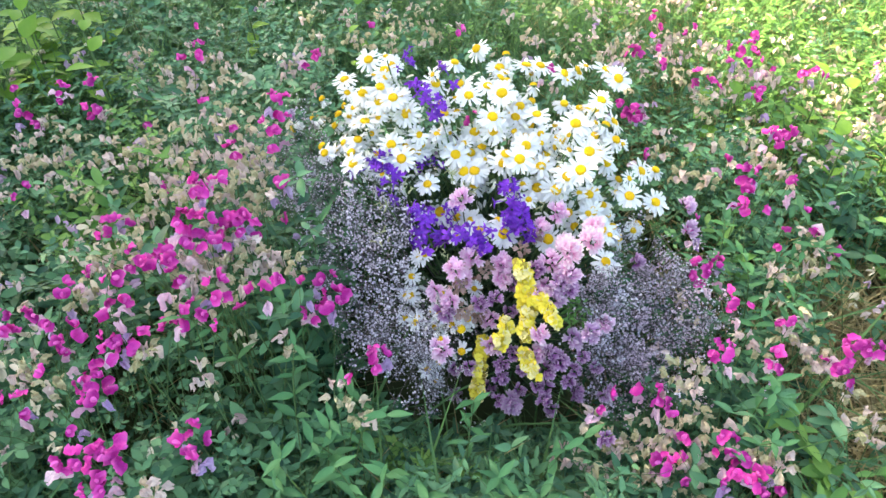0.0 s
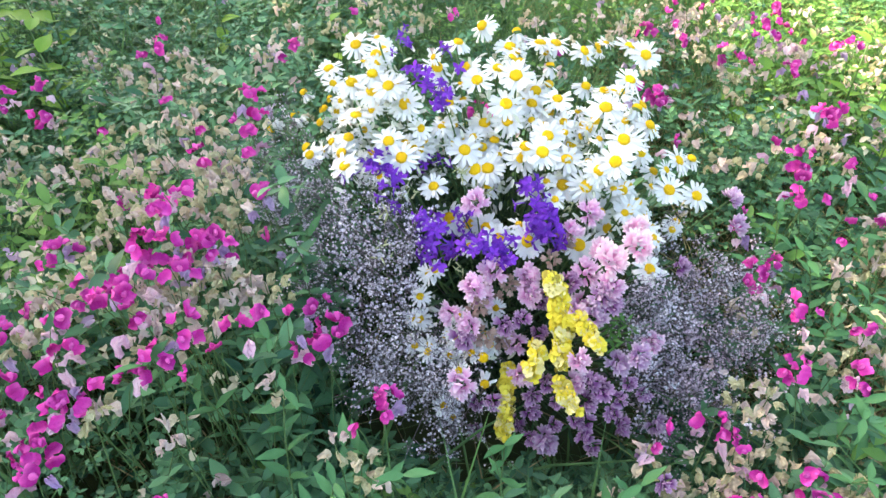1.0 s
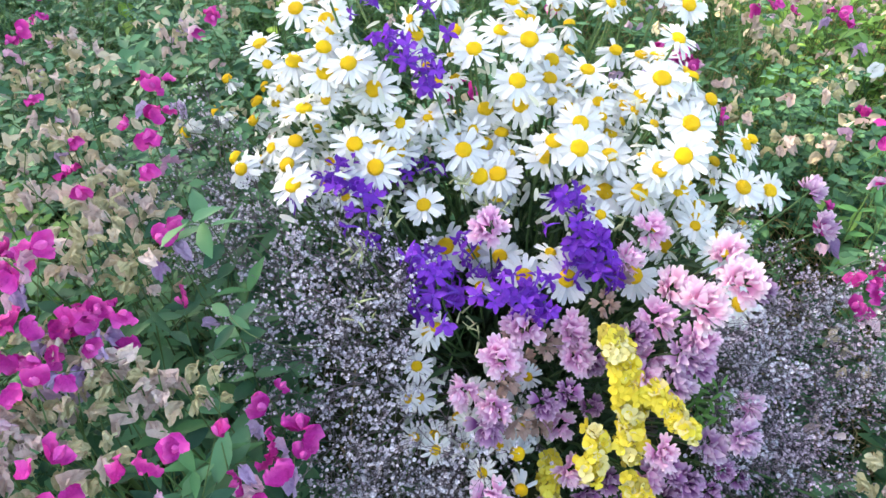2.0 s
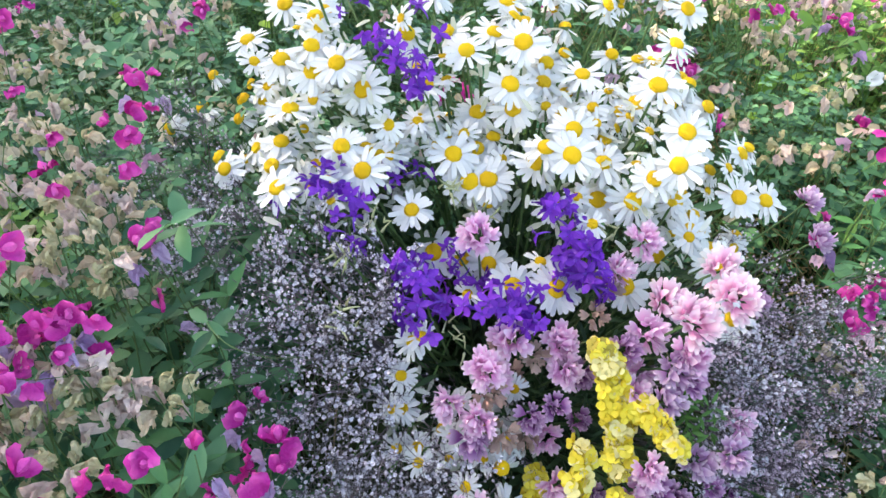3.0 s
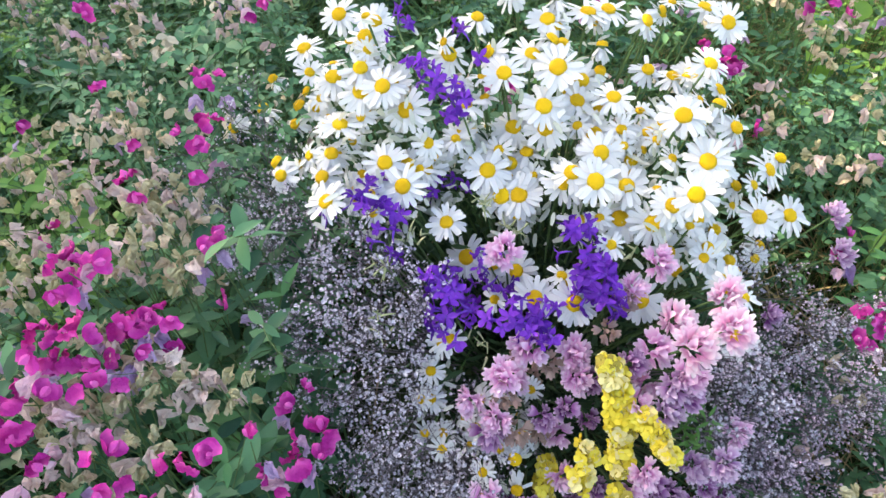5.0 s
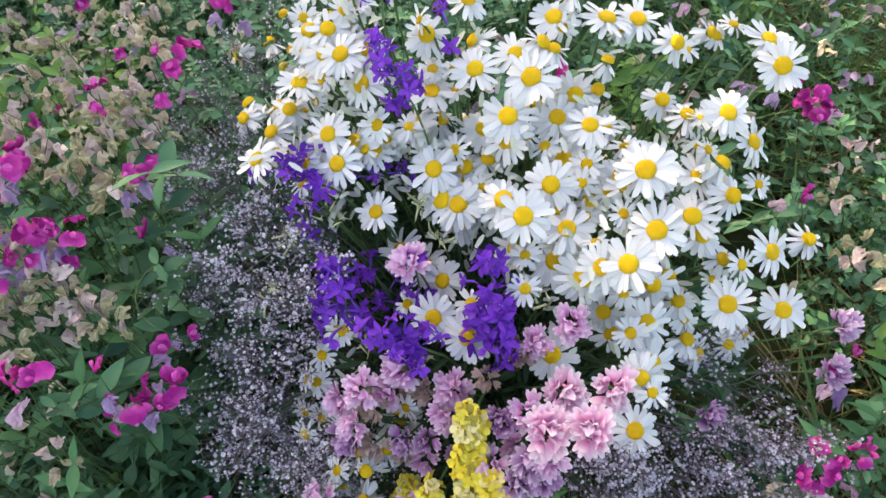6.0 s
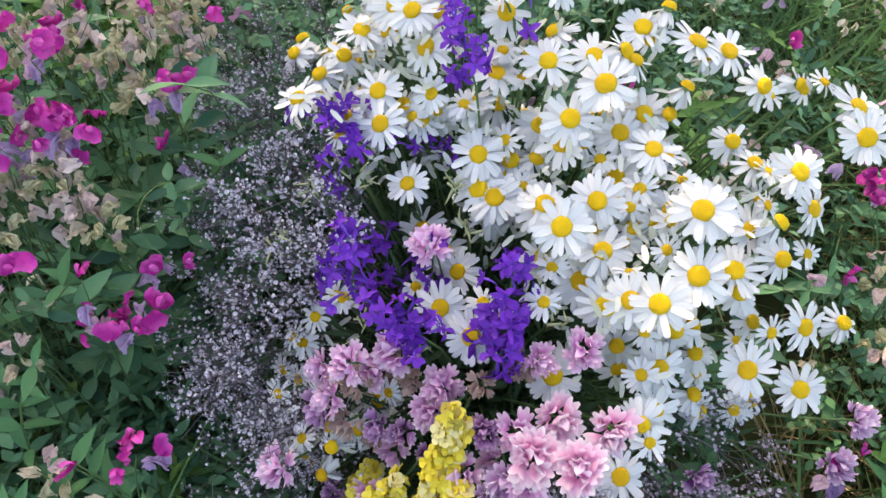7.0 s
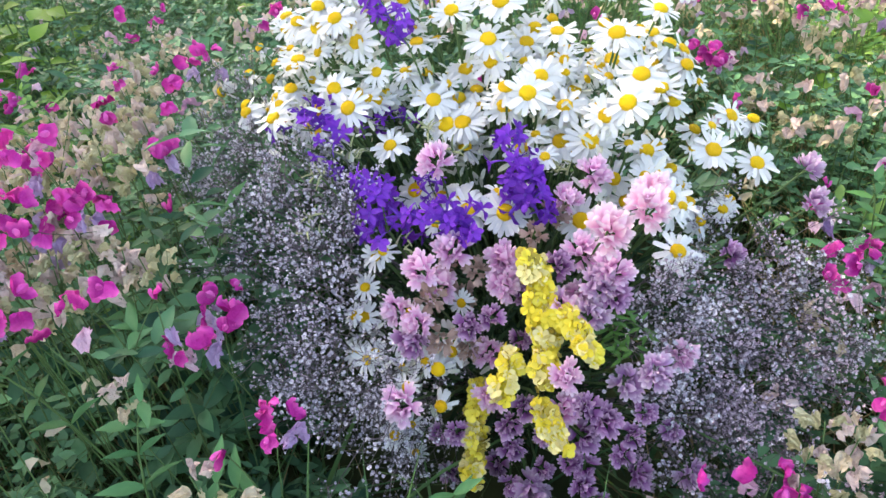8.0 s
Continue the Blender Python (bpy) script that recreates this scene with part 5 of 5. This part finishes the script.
put_withered(0.583, 0.677, 0.314)
put_withered(0.561, 0.687, 0.314)
put_withered(0.601, 0.855, 0.331)
put_withered(0.624, 0.866, 0.334)
put_withered(0.618, 0.884, 0.342)
put_withered(0.556, 0.864, 0.335)
put_withered(0.587, 0.626, 0.312)
put_withered(0.600, 0.579, 0.310)
put_withered(0.600, 0.561, 0.309)
put_withered(0.546, 1.325, 0.378)
put_withered(0.566, 1.350, 0.377)
put_withered(0.553, 1.396, 0.379)
put_withered(0.539, 1.441, 0.381)
put_withered(0.623, 1.378, 0.374)
put_withered(0.651, 1.429, 0.374)
put_withered(0.538, 1.490, 0.384)
put_withered(0.650, 1.602, 0.371)
put_withered(0.526, 1.550, 0.382)
put_withered(0.687, 1.460, 0.371)
put_withered(0.724, 1.448, 0.363)
put_withered(0.765, 1.488, 0.356)
put_withered(0.855, 1.610, 0.337)
put_withered(0.448, 1.078, 0.379)
put_withered(0.471, 1.052, 0.385)
put_withered(0.438, 1.072, 0.371)
put_withered(0.517, 1.126, 0.409)
put_withered(0.425, 1.151, 0.367)
put_withered(0.580, 1.071, 0.421)
put_withered(0.603, 1.044, 0.416)
put_withered(0.583, 1.044, 0.415)
put_withered(0.907, 1.429, 0.331)
put_withered(0.817, 1.407, 0.344)
put_withered(0.656, 0.909, 0.346)
put_withered(0.627, 0.917, 0.352)
put_withered(0.222, 0.608, 0.268)
put_withered(0.192, 0.560, 0.254)
put_withered(0.268, 0.571, 0.251)
put_withered(0.302, 0.531, 0.242)
put_withered(0.323, 0.521, 0.244)
put_withered(0.251, 0.564, 0.247)
put_withered(0.323, 0.561, 0.252)
put_withered(0.437, 0.541, 0.284)
put_withered(0.208, 0.547, 0.245)
put_withered(0.220, 0.516, 0.238)
put_withered(-0.205, 1.680, 0.363)
put_withered(-0.186, 1.626, 0.367)
put_withered(-0.227, 1.625, 0.375)
put_withered(-0.137, 1.715, 0.347)
put_withered(-0.038, 1.826, 0.327)
put_withered(-0.022, 1.752, 0.329)
put_withered(-0.064, 1.685, 0.338)
put_withered(-0.127, 1.800, 0.339)
put_withered(-0.266, 1.514, 0.400)
put_withered(-0.311, 1.641, 0.382)
put_withered(-0.364, 1.794, 0.357)
put_withered(-0.252, 1.853, 0.347)
put_withered(-0.162, 1.876, 0.337)
put_withered(-0.087, 1.937, 0.326)
put_withered(0.182, 1.919, 0.318)
put_withered(0.230, 1.758, 0.326)
put_withered(0.389, 1.589, 0.363)
put_withered(0.403, 1.520, 0.369)
put_withered(0.574, 1.678, 0.364)
put_withered(-0.330, 0.722, 0.470)
put_withered(-0.302, 0.742, 0.468)
put_withered(-0.282, 0.702, 0.455)
put_withered(-0.362, 0.664, 0.460)
put_withered(-0.345, 0.700, 0.462)
put_pea(-0.306, 0.788, 0.492, 4)
put_pea(-0.346, 0.764, 0.506, 4)
put_pea(-0.324, 0.744, 0.496, 3)
put_pea(-0.372, 0.720, 0.498, 3)
put_pea(-0.300, 0.662, 0.474, 3)
put_withered(0.355, 0.668, 0.318)
put_withered(0.378, 0.655, 0.312)
put_withered(0.388, 0.672, 0.312)
put_withered(0.340, 0.650, 0.300)
put_withered(0.366, 0.640, 0.300)


def limp_floret(seed):
    """A limp, folded petal over a narrower one, hanging along +y."""
    rnd = random.Random(seed)
    lots = []
    for scale, tilt in ((1.0, 0.0), (0.75, rnd.uniform(25, 60))):
        w, length = 0.0046 * scale, 0.019 * scale
        v, fc = blade(length, [w * 0.3, w, w * 1.1, w * 0.5], fold=rnd.uniform(0.5, 1.1), sag=rnd.uniform(-0.003, 0.006), wave=0.0012)
        v = [(x + rnd.uniform(-0.0011, 0.0011), y + rnd.uniform(-0.0015, 0.0015), z + rnd.uniform(-0.0011, 0.0011)) for x, y, z in v]
        lots.append(moved((v, fc), pose(0, 0, 0, -tilt, rnd.uniform(-30, 30), rnd.uniform(-25, 25))))
    return joined(*lots)


def build_withered_crowd():
    """The many spent racemes all over the tangle: clumps of a few limp florets each."""
    rnd = random.Random(314)
    lots = [([], [], [], []) for _ in range(6)]
    made = 0
    while made < 470:
        x, y = rnd.uniform(-1.25, 1.35), rnd.uniform(0.42, 2.3)
        if abs(x) > 0.55 + 0.42 * y or in_bouquet(x, y, 1.12) or (-0.30 < x < 0.22 and y < 0.70):
            continue
        patch = noise.noise((x * 3.0, y * 3.0, 41)) + 0.5 * noise.noise((x * 8.0, y * 8.0, 43))
        keep = 0.30 + 1.0 * patch + 0.25 * math.exp(-((x + 0.45) / 0.35) ** 2 - ((y - 1.1) / 0.45) ** 2) + 0.45 * math.exp(-((x - 0.75) / 0.35) ** 2 - ((y - 1.6) / 0.35) ** 2)
        if rnd.random() > keep * (0.45 if y > 1.25 and x < 0.2 else 0.4 if x > 0.3 and y < 1.2 else 1.0):
            continue
        made += 1
        z = canopy(x, y) * rnd.uniform(0.88, 1.08)
        tone = rnd.choices((0, 1, 2), (7, 2, 1.2) if x < 0.2 else (4, 4, 0.8))[0]
        for i in range(rnd.randint(2, 6)):
            a = rnd.uniform(0, math.tau)
            lot = lots[tone * 2 + rnd.randrange(2)]
            s = rnd.uniform(0.62, 1.05)
            for store, v in zip(lot, ((x + rnd.gauss(0, 0.011), y + rnd.gauss(0, 0.011), z - rnd.uniform(0, 0.028)), (math.cos(a), math.sin(a) - 0.2, rnd.uniform(-1.8, 0.2)), (rnd.gauss(0, 0.7), rnd.gauss(-0.4, 0.7), 1), (s, s, s))):
                store.append(v)
    for k, lot in enumerate(lots):
        mat, tone = ((WITHERED_BEIGE, "beige"), (WITHERED_PINK, "pinkish beige"), (WITHERED_LILAC, "faded lilac"))[k // 2]
        scattered("withered_blossoms", limp_floret(900 + k), *lot, mat, tone + " withered pea blossoms hanging in the tangle", "flowers")


build_withered_crowd()


# ---- broad-leaved plants among the grass ----
BROAD = mesh("broad_leaf", *blade(0.085, [0.006, 0.020, 0.026, 0.021, 0.011, 0.0], fold=0.3, sag=0.02, thick=0.0005, wave=0.002), LEAF_BROAD)


def put_broadleaf(x, y, z, leaves, size=0.62):
    ob = thing("broadleaf_plant", pose(x, y, 0), "yellow-green broad-leaved weed among the grass", "plant", "broad-leaved weeds")
    top = Vector((R.uniform(-0.03, 0.03), R.uniform(-0.03, 0.03), z))
    path = bezier((0, 0, -0.005), (0, 0, z * 0.4), top - Vector((0, 0, z * 0.3)), top, 7)
    piece("stem", mesh("stem", *tube(path, 0.0028, 0.0015, 6), STEM), ob)
    for i in range(leaves):
        t = 1 - 0.5 * i / leaves
        a = i * 137.5 + R.uniform(-20, 20)
        piece("leaf", BROAD, ob, Matrix.Translation(path[int(t * 7)]) @ pose(0, 0, 0, 0, 0, a) @ pose(0, 0, 0, R.uniform(5, 40), R.uniform(-20, 20), 0) @ Matrix.Scale(size * R.uniform(0.7, 1.1), 4))


put_broadleaf(-1.12, 1.78, 0.39, 6, 0.95)
put_broadleaf(-1.01, 1.62, 0.37, 6, 0.95)
put_broadleaf(-1.05, 1.56, 0.36, 5, 0.95)
put_broadleaf(-1.01, 1.94, 0.38, 6, 0.95)
put_broadleaf(-1.13, 1.88, 0.38, 6, 0.95)
put_broadleaf(-0.51, 1.86, 0.40, 5)
put_broadleaf(-0.23, 1.70, 0.42, 4)
put_broadleaf(0.66, 1.36, 0.36, 5)
put_broadleaf(0.81, 1.35, 0.43, 6)
put_broadleaf(0.82, 1.29, 0.42, 5)
put_broadleaf(0.81, 1.19, 0.40, 6)
put_broadleaf(0.58, 1.38, 0.36, 5)
put_broadleaf(-0.85, 1.61, 0.36, 4, 0.95)
put_broadleaf(-1.06, 1.72, 0.42, 8, 0.8)
put_broadleaf(-1.08, 1.66, 0.40, 8, 0.75)
put_broadleaf(-1.00, 1.76, 0.42, 8, 0.75)
put_broadleaf(-1.12, 1.62, 0.38, 7, 0.8)
put_broadleaf(-0.95, 1.84, 0.43, 8, 0.75)
put_broadleaf(-0.92, 1.70, 0.37, 6, 0.65)


# ---- leafy pea sprigs at the front, seed pods and a feathery leaf in the bouquet ----
LEAFLET = mesh("leaflet", *blade(0.034, [0.0012, 0.0042, 0.0056, 0.0048, 0.0024, 0.0002], fold=0.35, sag=0.006, thick=0.0004), SPRIG_LEAF)


def put_sprig(x, y, z, pairs=5):
    ob = thing("pea_sprig", pose(x, y, 0), "leafy green pea sprig with paired leaflets", "plant", "leafy pea sprigs")
    lean = rand_dir() * R.uniform(0.03, 0.08)
    path = bezier((0, 0, -0.01), (0, 0, z * 0.5), (lean.x * 0.3, lean.y * 0.3, z), (lean.x, lean.y, z + 0.02), 10)
    piece("stem", mesh("stem", *tube(path, 0.0016, 0.0008, 5), STEM), ob)
    for i in range(pairs):
        p = path[10 - i]
        a = R.uniform(0, 360)
        for s in (0, 180):
            piece("leaflet", LEAFLET, ob, Matrix.Translation(p) @ pose(0, 0, 0, 0, 0, a + s + R.uniform(-15, 15)) @ pose(0, 0, 0, R.uniform(0, 45), R.uniform(-25, 25), 0) @ Matrix.Scale(R.uniform(0.7, 1.15), 4))


put_sprig(-0.14, 0.56, 0.36)
put_sprig(-0.11, 0.52, 0.32)
put_sprig(-0.06, 0.54, 0.32)
put_sprig(-0.02, 0.52, 0.29)
put_sprig(-0.16, 0.50, 0.34)
put_sprig(0.03, 0.54, 0.28)
put_sprig(0.08, 0.53, 0.28)
put_sprig(0.13, 0.55, 0.27)
put_sprig(-0.21, 0.56, 0.38)
put_sprig(-0.23, 0.49, 0.35)
put_sprig(0.16, 0.52, 0.27)
put_sprig(-0.27, 0.66, 0.44)
put_sprig(-0.205, 0.76, 0.40)
put_sprig(-0.07, 0.60, 0.33)
put_sprig(0.45, 0.61, 0.30)
put_sprig(0.41, 0.58, 0.29)
put_sprig(0.52, 0.62, 0.30)
put_sprig(0.43, 0.80, 0.32)
put_sprig(0.49, 0.90, 0.35)
put_sprig(0.53, 0.82, 0.34)
put_sprig(0.65, 0.83, 0.35)
put_sprig(0.60, 0.98, 0.36)
put_sprig(0.50, 0.98, 0.35)
put_sprig(0.55, 0.88, 0.34)
put_sprig(0.48, 0.74, 0.31)
put_sprig(0.57, 0.76, 0.32)
put_sprig(-0.225, 0.80, 0.41)
put_sprig(-0.235, 0.77, 0.40)
put_sprig(-0.09, 0.46, 0.32)
put_sprig(0.06, 0.49, 0.28)

FEATHER = mesh("feather_leaflet", *blade(0.013, [0.0008, 0.0016, 0.0018, 0.0010, 0.0001], fold=0.3, sag=0.002, thick=0.0003), FEATHER_GREEN)


def put_feather(x, y, z):
    n = outward((x, y, z), 0.6, 0.1)
    ob = thing("feathery_leaf", facing((x, y, z), n, R.uniform(0, 360)), "bright green feathery leaf between the flower heads", "leaf", "feathery leaves")
    stem_part(ob, (x, y, z), n, 0.001)
    for i in range(6):
        for s in (-1, 1):
            piece("leaflet", FEATHER, ob, pose(R.uniform(-0.004, 0.004), -0.018 + 0.007 * i, R.uniform(-0.006, 0.008), R.uniform(-20, 50), R.uniform(-40, 40), s * 55 + R.uniform(-45, 45)))


put_feather(0.187, 0.731, 0.375)
put_feather(0.199, 0.727, 0.365)
put_feather(0.181, 0.722, 0.364)
put_feather(0.205, 0.737, 0.376)

POD = mesh("pod", *tube(bezier((0, 0, 0), (0, 0.006, 0.001), (0.001, 0.014, 0.0), (0.003, 0.021, -0.002), 6), 0.0022, 0.0006, 6), POD_GREEN)


def put_pods(x, y, z):
    n = outward((x, y, z), 0.6, 0.1)
    ob = thing("seed_pod_sprig", facing((x, y, z), n, R.uniform(0, 360)), "pale green larkspur seed pods on a bent stalk", "seed pods", "seed pod sprigs")
    stem_part(ob, (x, y, z), n, 0.001)
    for i in range(8):
        d = Vector([R.gauss(0, 1) for _ in range(3)]) + Vector((0, 0, 0.6))
        piece("pod", POD, ob, Matrix.Translation((R.gauss(0, 0.006), R.gauss(0, 0.006), R.uniform(-0.01, 0.006))) @ d.to_track_quat("Y", "Z").to_matrix().to_4x4() @ Matrix.Scale(R.uniform(0.5, 0.8), 4))


put_pods(-0.060, 0.903, 0.465)
put_pods(-0.099, 0.823, 0.436)
put_pods(-0.002, 0.807, 0.411)
put_pods(0.057, 0.812, 0.414)
put_pods(-0.089, 0.871, 0.459)
put_pods(0.041, 0.918, 0.458)
put_pods(0.014, 0.940, 0.468)
put_pods(0.150, 0.878, 0.452)


def put_white_blossom(x, y, z):
    """A pure white funnel flower with a waved rim, on its own twining stalk."""
    ob = thing("white_blossom", facing((x, y, z), (-0.1, -0.75, 0.6), 20), "small white funnel-shaped wildflower among green leaves", "flower")
    verts, faces, sides = [], [], 15
    for i, (r, h) in enumerate(((0.001, -0.011), (0.0025, -0.006), (0.0060, -0.0015), (0.0110, 0.0012), (0.0138, 0.0004))):
        for k in range(sides):
            a = math.tau * k / sides
            wave = 0.0016 * (i / 4) ** 2 * math.sin(5 * a) + 0.0006 * math.sin(11 * a + i)
            rim = r * (1 + 0.10 * (i / 4) * math.sin(5 * a + 0.7))
            verts.append((rim * math.cos(a), rim * math.sin(a) * 0.85, h + wave))
    for i in range(4):
        for k in range(sides):
            p, q = i * sides + k, i * sides + (k + 1) % sides
            faces.append((p, q, q + sides, p + sides))
    piece("corolla", mesh("funnel", verts, faces, DAISY_WHITE), ob)
    piece("calyx", CUP, ob, Matrix.Translation((0, 0, -0.010)) @ Matrix.Scale(0.5, 4))
    inv = ob.matrix_basis.inverted()
    stalk = [inv @ p for p in bezier(Vector((x, y, z)) + ob.matrix_basis.to_3x3() @ Vector((0, 0, -0.012)), (x + 0.01, y + 0.03, z - 0.05), (x + 0.02, y + 0.03, z * 0.4), (x + 0.03, y + 0.02, -0.01), 7)]
    piece("stalk", mesh("stalk", *tube(stalk, 0.0009, 0.0013, 5), STEM), ob)


put_white_blossom(0.698, 1.266, 0.336)


# ---- an unseen tree, added to lay shade on the bouquet ----
def build_unseen_tree():
    centre, radius = Vector((-6.72, 2.36, 3.42)), Vector((3.25, 3.35, 3.1))
    ob = thing("tree", pose(centre.x, centre.y, 0), "unseen leafy broad tree, added to shade the meadow", "tree")
    limbs = []
    trunk = bezier((0, 0, -0.1), (0.05, 0, 0.6), (-0.05, 0.05, 1.4), (0, 0, 3.9), 8)
    piece("trunk", mesh("trunk", *tube(trunk, 0.2, 0.1, 10), BARK), ob)
    for i in range(9):
        a = i * 2.4
        limbs.append(tube(bezier(trunk[4 + i % 4], Vector((math.cos(a) * 0.6, math.sin(a) * 0.6, 1.8 + 0.1 * i)), Vector((math.cos(a) * 1.4, math.sin(a) * 1.4, 2.4 + 0.2 * i)), Vector((math.cos(a) * 2.1, math.sin(a) * 2.1, 2.7 + 0.3 * i)), 6), 0.06, 0.012, 6))
    for k in limbs:
        piece("limb", mesh("limb", *k, BARK), ob)
    places, dirs, normals, sizes = [], [], [], []
    rnd = random.Random(11)
    hubs = []
    while len(hubs) < 520:
        q = Vector([rnd.uniform(-1, 1) for _ in range(3)])
        if 0.2 < q.length < 0.97:
            hubs.append(Vector((q.x * radius.x, q.y * radius.y, q.z * radius.z + centre.z)))
    for h in hubs:
        for j in range(60):
            places.append(h + Vector([rnd.gauss(0, 0.24) for _ in range(3)]))
            dirs.append([rnd.gauss(0, 1) for _ in range(3)])
            normals.append((rnd.gauss(0, 0.7), rnd.gauss(0, 0.7), 1))
            sizes.append(rnd.uniform(0.13, 0.22))
    c = scattered("crown", blade(1.0, [0.08, 0.33, 0.0], fold=0.25, sag=0.15), places, dirs, normals, sizes, TREE_LEAF, "", "")
    c.parent = ob
    c.matrix_parent_inverse = ob.matrix_basis.inverted() @ Matrix.Translation((centre.x, centre.y, 0))


build_unseen_tree()
